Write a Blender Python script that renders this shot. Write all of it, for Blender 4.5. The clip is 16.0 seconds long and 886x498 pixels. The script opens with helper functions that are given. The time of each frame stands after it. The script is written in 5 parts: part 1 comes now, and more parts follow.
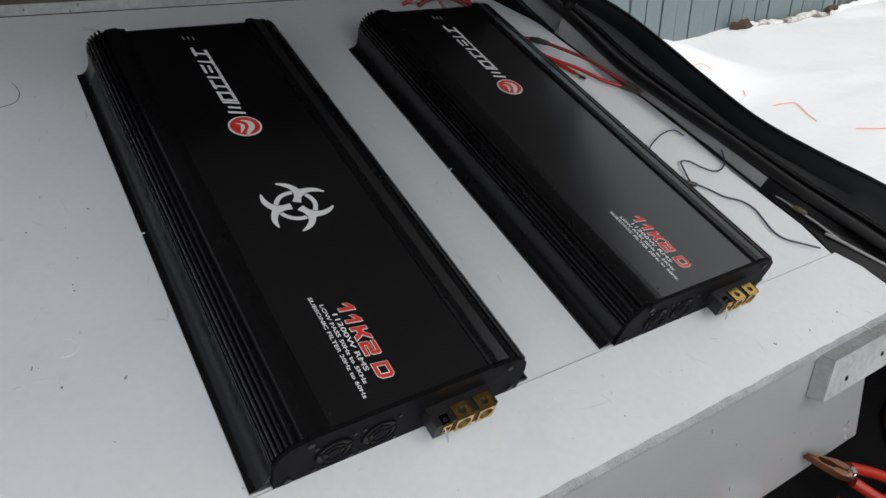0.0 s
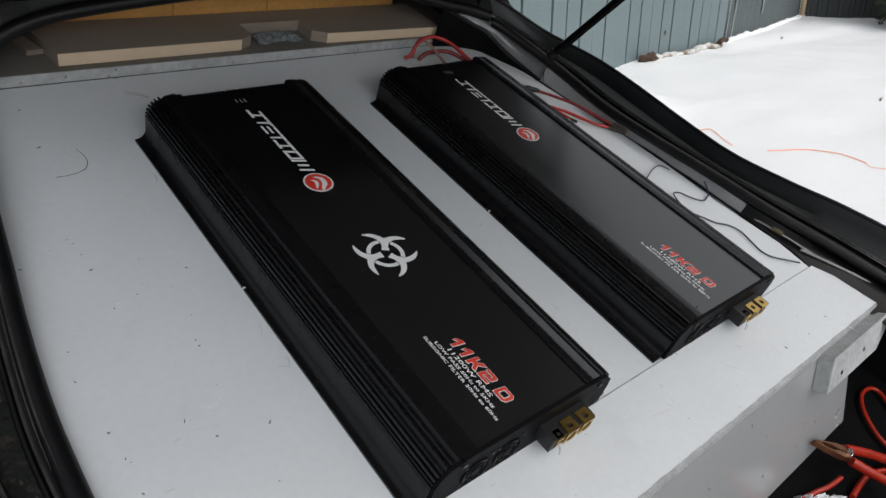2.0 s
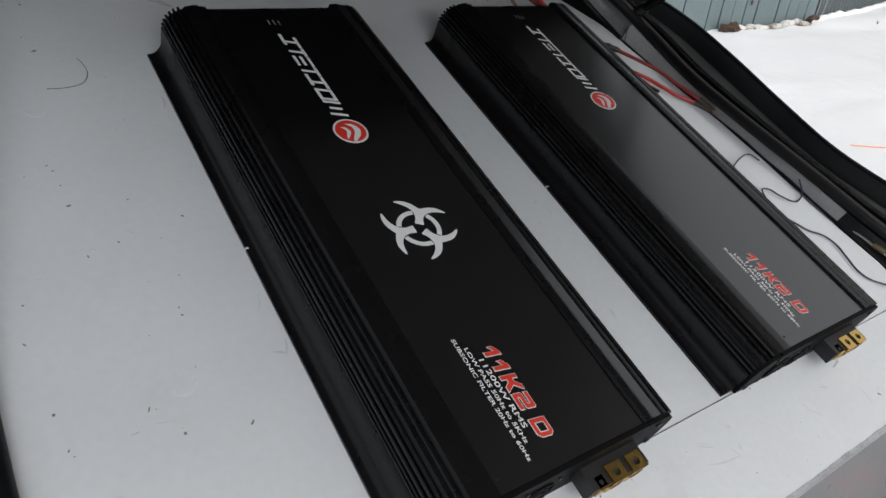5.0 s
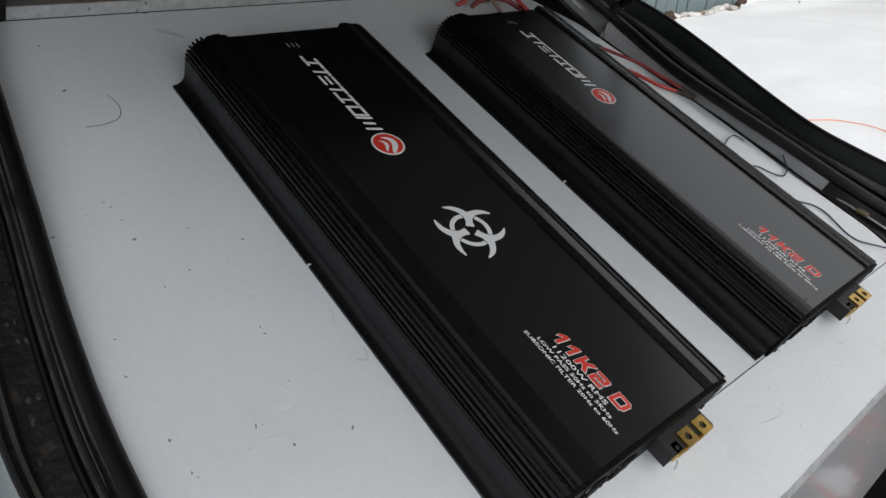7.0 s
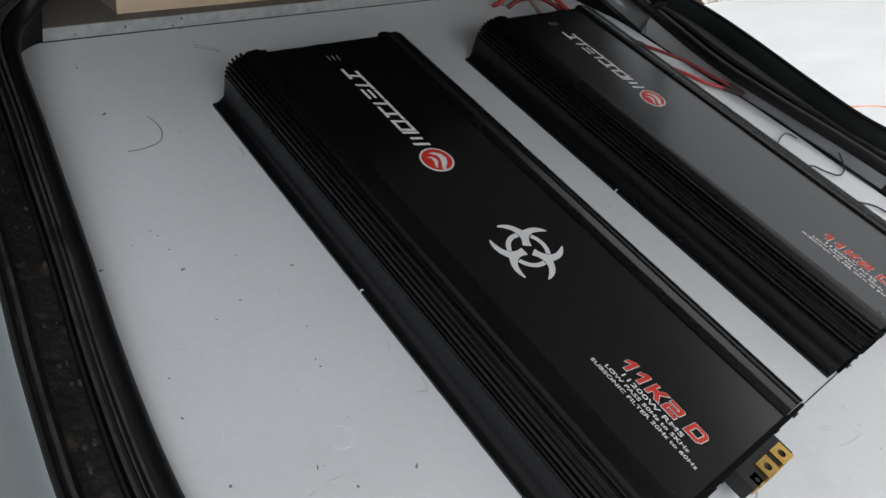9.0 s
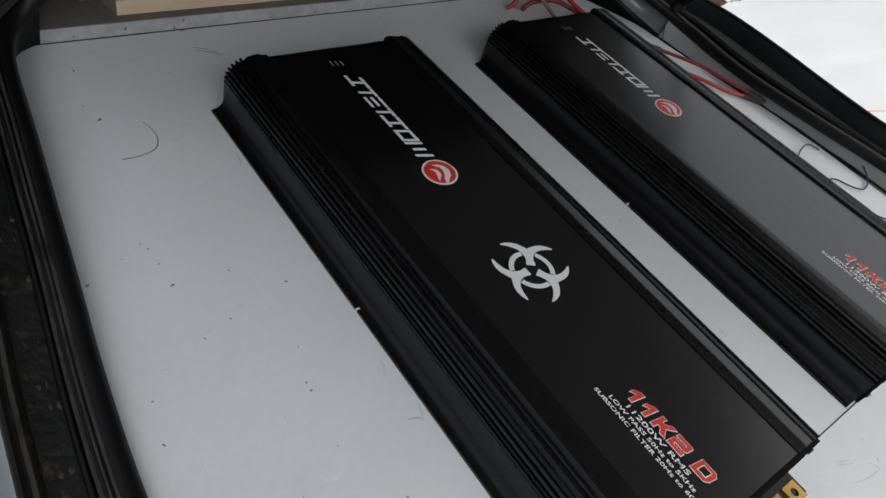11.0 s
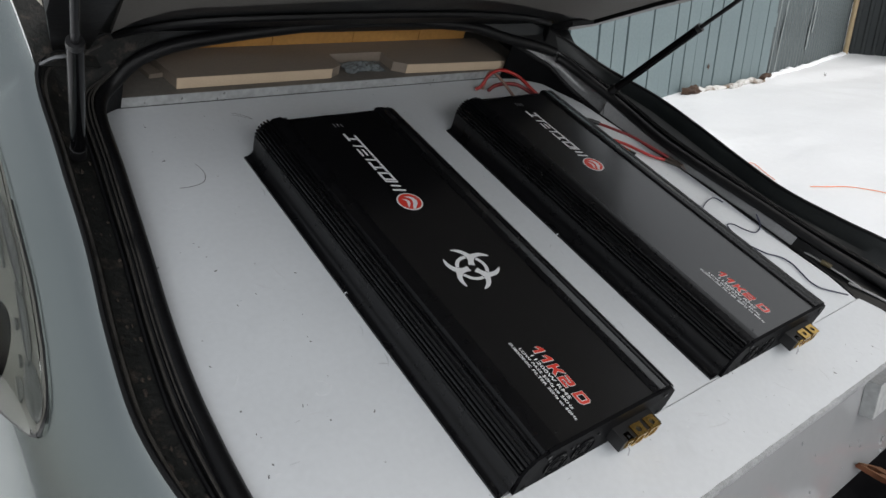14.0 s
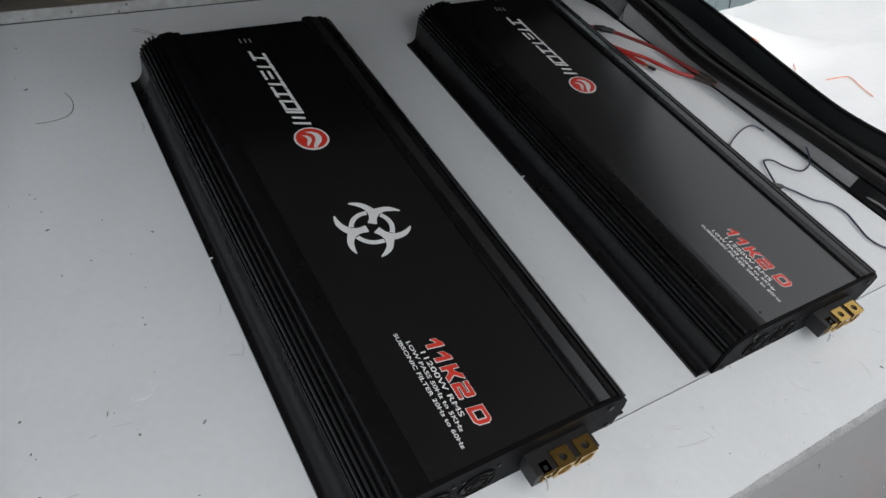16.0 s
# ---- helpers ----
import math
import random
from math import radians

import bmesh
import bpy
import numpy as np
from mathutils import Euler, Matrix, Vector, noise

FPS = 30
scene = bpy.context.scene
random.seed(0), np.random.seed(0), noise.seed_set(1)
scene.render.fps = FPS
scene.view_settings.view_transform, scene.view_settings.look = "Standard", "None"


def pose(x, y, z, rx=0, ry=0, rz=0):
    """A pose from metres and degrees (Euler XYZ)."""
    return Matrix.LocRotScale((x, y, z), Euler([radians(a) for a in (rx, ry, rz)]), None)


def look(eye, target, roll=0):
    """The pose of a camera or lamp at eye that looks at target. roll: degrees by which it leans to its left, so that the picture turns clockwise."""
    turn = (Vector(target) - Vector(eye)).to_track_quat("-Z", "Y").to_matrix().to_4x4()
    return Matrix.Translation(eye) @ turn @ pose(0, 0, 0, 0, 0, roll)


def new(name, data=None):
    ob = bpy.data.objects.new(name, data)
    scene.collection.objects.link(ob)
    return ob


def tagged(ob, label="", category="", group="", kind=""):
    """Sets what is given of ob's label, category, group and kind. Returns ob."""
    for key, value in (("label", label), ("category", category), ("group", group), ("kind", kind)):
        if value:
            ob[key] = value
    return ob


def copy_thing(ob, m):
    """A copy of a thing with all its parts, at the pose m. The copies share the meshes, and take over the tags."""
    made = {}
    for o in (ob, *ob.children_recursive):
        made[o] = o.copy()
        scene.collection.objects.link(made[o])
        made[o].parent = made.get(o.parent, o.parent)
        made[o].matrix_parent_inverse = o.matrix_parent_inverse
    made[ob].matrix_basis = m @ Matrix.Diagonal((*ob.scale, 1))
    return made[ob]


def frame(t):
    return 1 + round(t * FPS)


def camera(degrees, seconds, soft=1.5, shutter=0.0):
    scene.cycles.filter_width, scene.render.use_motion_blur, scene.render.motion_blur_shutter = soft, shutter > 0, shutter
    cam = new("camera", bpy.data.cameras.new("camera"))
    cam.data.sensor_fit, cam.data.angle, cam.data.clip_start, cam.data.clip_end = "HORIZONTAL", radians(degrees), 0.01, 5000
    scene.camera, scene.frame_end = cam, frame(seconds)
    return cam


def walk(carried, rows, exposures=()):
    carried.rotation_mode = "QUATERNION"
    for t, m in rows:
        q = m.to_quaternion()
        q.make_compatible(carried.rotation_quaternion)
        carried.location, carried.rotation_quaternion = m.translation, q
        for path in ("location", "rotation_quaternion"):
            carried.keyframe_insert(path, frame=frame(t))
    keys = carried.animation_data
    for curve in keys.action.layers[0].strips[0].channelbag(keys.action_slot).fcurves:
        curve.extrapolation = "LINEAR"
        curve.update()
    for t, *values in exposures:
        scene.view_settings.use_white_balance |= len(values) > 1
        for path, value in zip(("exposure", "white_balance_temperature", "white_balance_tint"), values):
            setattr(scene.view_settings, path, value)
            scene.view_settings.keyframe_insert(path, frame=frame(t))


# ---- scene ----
cam = camera(65.0, 16.0, 1.5)
GRADE = 22.5  # degrees by which the hatch opening and the boot floor slope
LEVEL = pose(0, 0, 0.07, GRADE, 0, 0)
PATH = [
    (0, (-0.1, -0.243, 1.301), (0.89, 0.835, -0.061), 16.5),
    (0.3, (-0.1037, -0.2383, 1.3093), (0.8684, 0.8382, -0.0678), 16.3),
    (0.5, (-0.107, -0.235, 1.309), (0.865, 0.851, -0.06), 16.3),
    (1, (-0.132, -0.22, 1.311), (0.872, 0.859, -0.041), 18.2),
    (1.3, (-0.167, -0.2009, 1.306), (0.9076, 0.8609, -0.0048), 19.74),
    (1.5, (-0.205, -0.187, 1.307), (0.913, 0.859, 0.02), 19.4),
    (1.8, (-0.2699, -0.1695, 1.3157), (0.8999, 0.8539, 0.0571), 17.26),
    (2, (-0.294, -0.175, 1.323), (0.924, 0.812, 0.081), 18.6),
    (2.3, (-0.3033, -0.1754, 1.334), (0.9641, 0.7774, 0.115), 19.64),
    (2.5, (-0.305, -0.172, 1.332), (0.956, 0.788, 0.112), 19.6),
    (2.8, (-0.3083, -0.1559, 1.3153), (0.9115, 0.8031, 0.0535), 19.67),
    (3, (-0.295, -0.143, 1.314), (0.901, 0.802, 0.019), 20.1),
    (3.3, (-0.2733, -0.1219, 1.3055), (0.9074, 0.8341, 0.0048), 20.51),
    (3.5, (-0.261, -0.109, 1.299), (0.894, 0.856, -0.018), 20.4),
    (4, (-0.226, -0.087, 1.271), (0.872, 0.9, -0.078), 22.3),
    (4.2, (-0.206, -0.088, 1.264), (0.877, 0.89, -0.104), 22.2),
    (6.3, (-0.2212, -0.0703, 1.2488), (0.9221, 0.8673, -0.098), 28.31),
    (6.5, (-0.226, -0.069, 1.253), (0.902, 0.867, -0.108), 26.2),
    (6.8, (-0.2566, -0.0627, 1.2507), (0.9121, 0.8513, -0.0905), 23.99),
    (7, (-0.307, -0.046, 1.246), (0.908, 0.834, -0.077), 22.6),
    (7.3, (-0.3896, -0.0406, 1.25), (0.8684, 0.8082, -0.0526), 20.41),
    (7.5, (-0.423, -0.041, 1.259), (0.9, 0.743, -0.019), 23.5),
    (7.8, (-0.4426, -0.0461, 1.2642), (0.8988, 0.7489, 0.0118), 23.11),
    (8, (-0.434, -0.042, 1.262), (0.9, 0.754, 0.002), 22.1),
    (8.3, (-0.4022, -0.0344, 1.2572), (0.8921, 0.785, -0.0287), 21.3),
    (8.5, (-0.363, -0.024, 1.251), (0.872, 0.836, -0.067), 20.1),
    (8.7, (-0.3245, -0.0097, 1.2441), (0.8567, 0.8829, -0.1006), 19.86),
    (10.8, (-0.275, 0.033, 1.236), (0.847, 0.932, -0.154), 20.8),
    (11, (-0.274, 0.023, 1.239), (0.847, 0.941, -0.139), 20.1),
    (11.5, (-0.273, 0.008, 1.25), (0.883, 0.918, -0.105), 20.3),
    (12, (-0.275, -0.011, 1.265), (0.867, 0.947, -0.068), 19.1),
    (12.5, (-0.284, -0.04, 1.285), (0.878, 0.929, -0.023), 19.3),
    (12.8, (-0.3061, -0.0764, 1.3009), (0.9282, 0.8657, 0.0403), 19.73),
    (13, (-0.335, -0.091, 1.316), (0.91, 0.858, 0.072), 20.6),
    (13.3, (-0.3909, -0.1222, 1.3289), (0.8043, 0.9086, 0.1005), 20.42),
    (13.5, (-0.413, -0.142, 1.339), (0.757, 0.912, 0.106), 20.1),
    (13.9, (-0.4114, -0.1719, 1.3548), (0.8098, 0.8738, 0.1652), 20.31),
    (14, (-0.402, -0.184, 1.355), (0.769, 0.889, 0.139), 18.9),
    (14.3, (-0.3442, -0.1953, 1.3503), (0.8661, 0.8378, 0.1386), 19.42),
    (14.5, (-0.288, -0.194, 1.344), (0.893, 0.857, 0.119), 17.9),
    (14.8, (-0.1893, -0.1874, 1.3353), (0.8862, 0.9361, 0.0779), 15.73),
    (15, (-0.14, -0.188, 1.319), (0.929, 0.948, 0.068), 15.5),
    (15.3, (-0.1098, -0.1725, 1.309), (0.9428, 0.928, 0.0125), 15.93),
    (15.5, (-0.104, -0.167, 1.302), (0.919, 0.92, -0.029), 15.7),
    (15.8, (-0.1084, -0.1513, 1.2912), (0.8601, 0.9213, -0.0913), 14.69),
    (16, (-0.115, -0.151, 1.292), (0.798, 0.904, -0.141), 14.9),
]
walk(cam, [(t, LEVEL @ look(eye, target, roll)) for t, eye, target, roll in PATH])

# ---- light ----
world = bpy.data.worlds.new("overcast_sky")
scene.world = world
world.use_nodes = True
wn, wl = world.node_tree.nodes, world.node_tree.links
sky = wn.new("ShaderNodeTexSky")
sky.sky_type = "NISHITA"
sky.sun_disc = False
sky.sun_elevation = radians(55)
sky.sun_rotation = radians(155)
sky.dust_density = 6.0
sky.air_density = 2.0
grey = wn.new("ShaderNodeHueSaturation")
grey.inputs["Saturation"].default_value = 0.26
wl.new(sky.outputs[0], grey.inputs["Color"])
wl.new(grey.outputs[0], wn["Background"].inputs["Color"])
wn["Background"].inputs["Strength"].default_value = 0.10
sun = new("sun", bpy.data.lights.new("sun", "SUN"))
sun.data.energy, sun.data.angle, sun.data.color = 2.35, radians(70), (0.93, 0.965, 1.0)
sun.matrix_world = look((-2.3, -5.0, 1.0), (0, 0, 0))
scene.view_settings.exposure = 0.28


# ---- materials ----
def shader(name, color, rough=0.5, metal=0.0, spread=0.12, scale=30.0, fine=300.0, bump=0.05, bump_scale=120.0, second=None, amount=0.0, spec=0.5, coat=0.0):
    """A surface whose colour varies at two scales, with a fine relief; second is a stain colour that covers an amount of it."""
    m = bpy.data.materials.new(name)
    m.use_nodes = True
    n, l = m.node_tree.nodes, m.node_tree.links
    b = n["Principled BSDF"]
    b.inputs["Metallic"].default_value = metal
    b.inputs["Specular IOR Level"].default_value = spec
    b.inputs["Coat Weight"].default_value = coat
    co = n.new("ShaderNodeTexCoord")
    big = n.new("ShaderNodeTexNoise")
    big.inputs["Scale"].default_value, big.inputs["Detail"].default_value = scale, 6
    small = n.new("ShaderNodeTexNoise")
    small.inputs["Scale"].default_value, small.inputs["Detail"].default_value = fine, 4
    l.new(co.outputs["Object"], big.inputs["Vector"])
    l.new(co.outputs["Object"], small.inputs["Vector"])
    mix = n.new("ShaderNodeMath")
    mix.operation = "MULTIPLY_ADD"
    mix.inputs[1].default_value = 0.5
    l.new(small.outputs["Fac"], mix.inputs[0])
    half = n.new("ShaderNodeMath")
    half.operation = "MULTIPLY"
    half.inputs[1].default_value = 0.5
    l.new(big.outputs["Fac"], half.inputs[0])
    l.new(half.outputs[0], mix.inputs[2])
    ramp = n.new("ShaderNodeValToRGB")
    ramp.color_ramp.elements[0].position, ramp.color_ramp.elements[1].position = 0.3, 0.7
    ramp.color_ramp.elements[0].color = (*[c * (1 - spread) for c in color], 1)
    ramp.color_ramp.elements[1].color = (*[min(1, c * (1 + spread)) for c in color], 1)
    l.new(mix.outputs[0], ramp.inputs[0])
    out = ramp.outputs[0]
    if second:
        spot = n.new("ShaderNodeTexNoise")
        spot.inputs["Scale"].default_value, spot.inputs["Detail"].default_value, spot.inputs["Roughness"].default_value = scale * 0.6, 8, 0.7
        l.new(co.outputs["Object"], spot.inputs["Vector"])
        cut = n.new("ShaderNodeValToRGB")
        cut.color_ramp.elements[0].position, cut.color_ramp.elements[1].position = 0.72 - 0.4 * amount, 0.86 - 0.4 * amount
        l.new(spot.outputs["Fac"], cut.inputs[0])
        blend = n.new("ShaderNodeMixRGB")
        blend.inputs[2].default_value = (*second, 1)
        l.new(cut.outputs[0], blend.inputs[0])
        l.new(out, blend.inputs[1])
        out = blend.outputs[0]
    l.new(out, b.inputs["Base Color"])
    gloss = n.new("ShaderNodeMapRange")
    gloss.inputs["To Min"].default_value, gloss.inputs["To Max"].default_value = max(0.02, rough * 0.8), min(1, rough * 1.2)
    l.new(big.outputs["Fac"], gloss.inputs["Value"])
    l.new(gloss.outputs[0], b.inputs["Roughness"])
    if bump:
        relief = n.new("ShaderNodeTexNoise")
        relief.inputs["Scale"].default_value, relief.inputs["Detail"].default_value = bump_scale, 5
        l.new(co.outputs["Object"], relief.inputs["Vector"])
        bm_ = n.new("ShaderNodeBump")
        bm_.inputs["Strength"].default_value, bm_.inputs["Distance"].default_value = bump, 0.002
        l.new(relief.outputs["Fac"], bm_.inputs["Height"])
        l.new(bm_.outputs[0], b.inputs["Normal"])
    return m


M_BOARD = shader("board_paint", (0.53, 0.546, 0.566), 0.44, spread=0.045, scale=9, fine=120, bump=0.12, bump_scale=70, second=(0.475, 0.488, 0.505), amount=0.22)
M_EDGE = shader("raw_board_edge", (0.24, 0.245, 0.25), 0.8, spread=0.35, scale=40, fine=400, bump=0.6, bump_scale=200, second=(0.6, 0.6, 0.6), amount=0.15)
# white paint of the box front; its shade is put into the grey base colour
M_GLOSS_SHADED = shader("shaded_glossy_board_paint", (0.25, 0.253, 0.26), 0.11, spread=0.03, scale=8, fine=60, bump=0.03, bump_scale=60, spec=0.85)
M_BLACK = shader("black_anodised_aluminium", (0.0032, 0.0032, 0.0038), 0.28, spread=0.25, scale=25, fine=600, bump=0.02, bump_scale=700, spec=0.40)
M_PLATE = shader("black_satin_plate", (0.0026, 0.0026, 0.0031), 0.24, spread=0.15, scale=9, fine=200, bump=0, spec=1.0, coat=0.35)
M_PLATE.node_tree.nodes["Principled BSDF"].inputs["Coat Roughness"].default_value = 0.24
M_RAIL = shader("smooth_black_rail", (0.011, 0.011, 0.012), 0.25, spread=0.1, scale=20, fine=300, bump=0, spec=1.0)
M_END = shader("black_coated_end_plate", (0.0032, 0.0032, 0.0038), 0.6, spread=0.15, scale=40, fine=400, bump=0.1, bump_scale=500, spec=0.07)
M_PLASTIC = shader("black_plastic", (0.005, 0.005, 0.0056), 0.45, spread=0.2, scale=60, fine=500, bump=0.05, bump_scale=500)
M_WHITE_INK = shader("white_ink", (0.590, 0.590, 0.599), 0.5, spread=0.02, bump=0)
M_GREY_INK = shader("grey_ink", (0.22, 0.22, 0.23), 0.5, spread=0.02, bump=0)
M_RED_INK = shader("red_ink", (0.508, 0.029, 0.016), 0.45, spread=0.04, bump=0)
M_BRASS = shader("gold_plated_brass", (0.66, 0.43, 0.13), 0.2, metal=1.0, spread=0.08, scale=80, fine=600, bump=0.05)
M_HOLE = shader("dark_bore", (0.005, 0.0045, 0.004), 0.6, bump=0)
M_STEEL = shader("bright_steel", (0.6, 0.6, 0.62), 0.25, metal=1.0, spread=0.06, bump=0.02)
M_STRUT = shader("black_strut_enamel", (0.0025, 0.0025, 0.003), 0.18, spread=0.2, bump=0.02, spec=0.13)
M_ROD = shader("dull_steel_rod", (0.03, 0.03, 0.032), 0.35, metal=0.8, spread=0.1, bump=0)
M_RUBBER = shader("black_rubber_seal", (0.0035, 0.0035, 0.004), 0.42, spread=0.3, scale=30, fine=250, bump=0.25, bump_scale=180, second=(0.014, 0.0135, 0.013), amount=0.1, spec=0.22)
M_LIP = shader("shiny_seal_lip", (0.012, 0.012, 0.0125), 0.22, spread=0.3, scale=40, fine=250, bump=0.15, bump_scale=150, spec=0.9)
M_DUST = shader("dusty_rubber_lip", (0.030, 0.0275, 0.025), 0.6, spread=0.5, scale=35, fine=200, bump=0.4, bump_scale=150, second=(0.006, 0.006, 0.006), amount=0.45, spec=0.3)
# grey of the hinge arm; on the corner, the trim's darker reflection as colour
M_CORNER = shader("dark_grey_glossy_trim", (0.13, 0.132, 0.136), 0.20, spread=0.2, scale=15, fine=200, bump=0.05, bump_scale=60, spec=0.8)
M_GUTTER = shader("dirty_dark_gutter", (0.007, 0.0075, 0.007), 0.6, spread=0.6, scale=85, fine=300, bump=1.0, bump_scale=140, second=(0.045, 0.036, 0.030), amount=0.45, spec=0.25)
M_GUTTER_CLEAN = shader("black_green_gutter_paint", (0.004, 0.0055, 0.006), 0.40, spread=0.3, scale=10, fine=120, bump=0.2, bump_scale=60, second=(0.022, 0.024, 0.024), amount=0.12, spec=0.3)
# dark glossy trim, lightened in colour for the floor and sky it reflects
M_TRIM_LIT = shader("lit_glossy_trim", (0.22, 0.222, 0.227), 0.20, spread=0.12, scale=15, fine=200, bump=0.05, bump_scale=60, spec=0.6)
M_BODY = shader("silver_green_car_paint", (0.30, 0.338, 0.335), 0.24, metal=0.93, spread=0.03, scale=4, fine=900, bump=0.0, coat=1.0)
# shelf board: dark grey-brown, darker than its front edge
M_SHELF = shader("grey_brown_shelf_paint", (0.12, 0.108, 0.095), 0.7, spread=0.2, scale=9, fine=120, bump=0.2)
M_PALE = shader("pale_streaked_paint", (0.20, 0.22, 0.22), 0.7, spread=0.15, scale=6, bump=0.2)
M_BRUSHED = shader("brushed_white_paint", (0.30, 0.308, 0.31), 0.7, spread=0.3, scale=14, fine=90, bump=0.4, bump_scale=60, second=(0.11, 0.11, 0.11), amount=0.26)
M_PILLAR = shader("cream_pillar_paint", (0.27, 0.255, 0.22), 0.5, spread=0.08, scale=10, bump=0.1)
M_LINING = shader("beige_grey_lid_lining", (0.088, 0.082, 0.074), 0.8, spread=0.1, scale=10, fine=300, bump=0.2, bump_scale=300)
M_MDF = shader("raw_fibreboard_face", (0.19, 0.155, 0.125), 0.5, spread=0.12, scale=9, fine=250, bump=0.1, bump_scale=300)
M_MDF_EDGE = shader("cut_fibreboard_edge", (0.50, 0.39, 0.28), 0.8, spread=0.08, scale=30, fine=400, bump=0.3, bump_scale=400)
M_PINE = shader("yellow_pine", (0.40, 0.20, 0.05), 0.6, spread=0.2, scale=14, fine=120, bump=0.2, bump_scale=160)
M_FOIL = shader("crumpled_clear_plastic", (0.15, 0.165, 0.17), 0.15, spread=0.3, scale=60, bump=1.0, bump_scale=120)
M_BAG = shader("white_plastic_bag", (0.6, 0.61, 0.63), 0.3, spread=0.2, scale=60, bump=1.0, bump_scale=120, second=(0.1, 0.1, 0.15), amount=0.2)
M_CABLE_RED = shader("red_cable_sheath", (0.30, 0.012, 0.009), 0.4, spread=0.3, scale=60, bump=0.2)
M_CABLE_DARK_RED = shader("dark_red_cable_sheath", (0.15, 0.010, 0.010), 0.45, spread=0.3, scale=60, bump=0.1)
M_CABLE_BROWN = shader("brown_cable_sheath", (0.20, 0.12, 0.095), 0.5, spread=0.15, scale=60, bump=0.1)
M_CABLE_ORANGE = shader("orange_red_jump_lead", (0.30, 0.017, 0.007), 0.35, spread=0.15, scale=30, bump=0.1)
M_CABLE_BLUE = shader("navy_wire_sheath", (0.018, 0.02, 0.045), 0.45, spread=0.1, bump=0)
M_CABLE_GREY = shader("grey_wire_sheath", (0.20, 0.20, 0.20), 0.5, spread=0.15, scale=50, bump=0.1)
M_COPPER = shader("copper_clamp", (0.30, 0.15, 0.085), 0.35, metal=0.9, spread=0.15, scale=60, bump=0.15)
M_TAPE = shader("yellow_tape", (0.06, 0.047, 0.018), 0.5, bump=0.1)
M_SNOW = shader("snow", (0.79, 0.796, 0.812), 0.7, spread=0.02, scale=2, fine=40, bump=0.8, bump_scale=14)
M_SNOW.node_tree.nodes["Bump"].inputs["Distance"].default_value = 0.007
M_FENCE = shader("teal_fence_paint", (0.120, 0.156, 0.164), 0.6, spread=0.12, scale=3, fine=60, bump=0.2, bump_scale=50, second=(0.30, 0.34, 0.34), amount=0.08)
M_FENCE_DARK = shader("dark_fence_paint", (0.075, 0.09, 0.092), 0.65, spread=0.15, scale=3, fine=60, bump=0.2, bump_scale=50, second=(0.2, 0.21, 0.21), amount=0.1)
# dark joint battens, and the far fence with its shadow put into the colour
M_FENCE_SHADE_JOINT = shader("shaded_far_fence_and_joint_paint", (0.028, 0.033, 0.034), 0.7, spread=0.2, scale=3, fine=60, bump=0.2, bump_scale=50)
M_RUST = shader("rusty_sheet", (0.055, 0.030, 0.018), 0.85, spread=0.4, scale=25, fine=150, bump=0.8, bump_scale=60)
M_ORANGE = shader("orange_twine", (0.85, 0.22, 0.05), 0.6, spread=0.05, bump=0)
M_POST = shader("weathered_post", (0.38, 0.29, 0.17), 0.8, spread=0.2, scale=8, fine=90, bump=0.3)
M_TWIG = shader("brown_twigs", (0.07, 0.055, 0.04), 0.8, spread=0.3, bump=0.2)
M_NEEDLE = shader("dark_green_foliage", (0.045, 0.06, 0.035), 0.7, spread=0.35, scale=20, bump=0)
M_LENS_BACK = shader("silvered_lamp_housing", (0.115, 0.113, 0.102), 0.45, metal=0.1, spread=0.15, scale=25, bump=0.1)
M_LAMP_RIB = shader("shaded_lamp_rib", (0.085, 0.088, 0.085), 0.4, metal=0.4, spread=0.15, bump=0)
M_KERB = shader("snowy_log", (0.55, 0.54, 0.52), 0.8, spread=0.15, scale=14, fine=80, bump=0.8, bump_scale=40, second=(0.13, 0.085, 0.05), amount=0.66)
M_FLAKE = shader("brown_rust_flakes", (0.035, 0.026, 0.020), 0.9, spread=0.6, scale=60, fine=300, bump=0.5, bump_scale=200)
M_SPECK = shader("paint_chip", (0.17, 0.17, 0.17), 0.8, spread=0.5, scale=200, bump=0)
M_PENCIL = shader("pencil_line", (0.14, 0.14, 0.14), 0.8, spread=0.3, bump=0)
M_RUB = shader("dull_rub_mark", (0.455, 0.468, 0.485), 0.6, spread=0.1, bump=0)
M_SCUFF = shader("scuff_mark", (0.550, 0.562, 0.58), 0.6, spread=0.1, bump=0)
M_DARK = shader("dark_boot_carpet", (0.004, 0.004, 0.0045), 0.95, spread=0.4, scale=60, fine=500, bump=0.6, bump_scale=400, spec=0.05)
M_GLASS = bpy.data.materials.new("clear_lamp_lens")
M_GLASS.use_nodes = True
_g = M_GLASS.node_tree.nodes["Principled BSDF"].inputs
_g["Base Color"].default_value, _g["Roughness"].default_value, _g["Transmission Weight"].default_value, _g["IOR"].default_value = (0.86, 0.88, 0.85, 1), 0.03, 1.0, 1.2


# ---- building helpers ----
def part(name, bm, material, parent=None, label="", smooth=False):
    bmesh.ops.recalc_face_normals(bm, faces=bm.faces)
    me = bpy.data.meshes.new(name)
    bm.to_mesh(me)
    bm.free()
    me.materials.append(material)
    if smooth:
        for p in me.polygons:
            p.use_smooth = True
        me.set_sharp_from_angle(angle=radians(40))
    ob = new(name, me)
    ob.parent = parent
    if label:
        tagged(ob, label)
    return ob


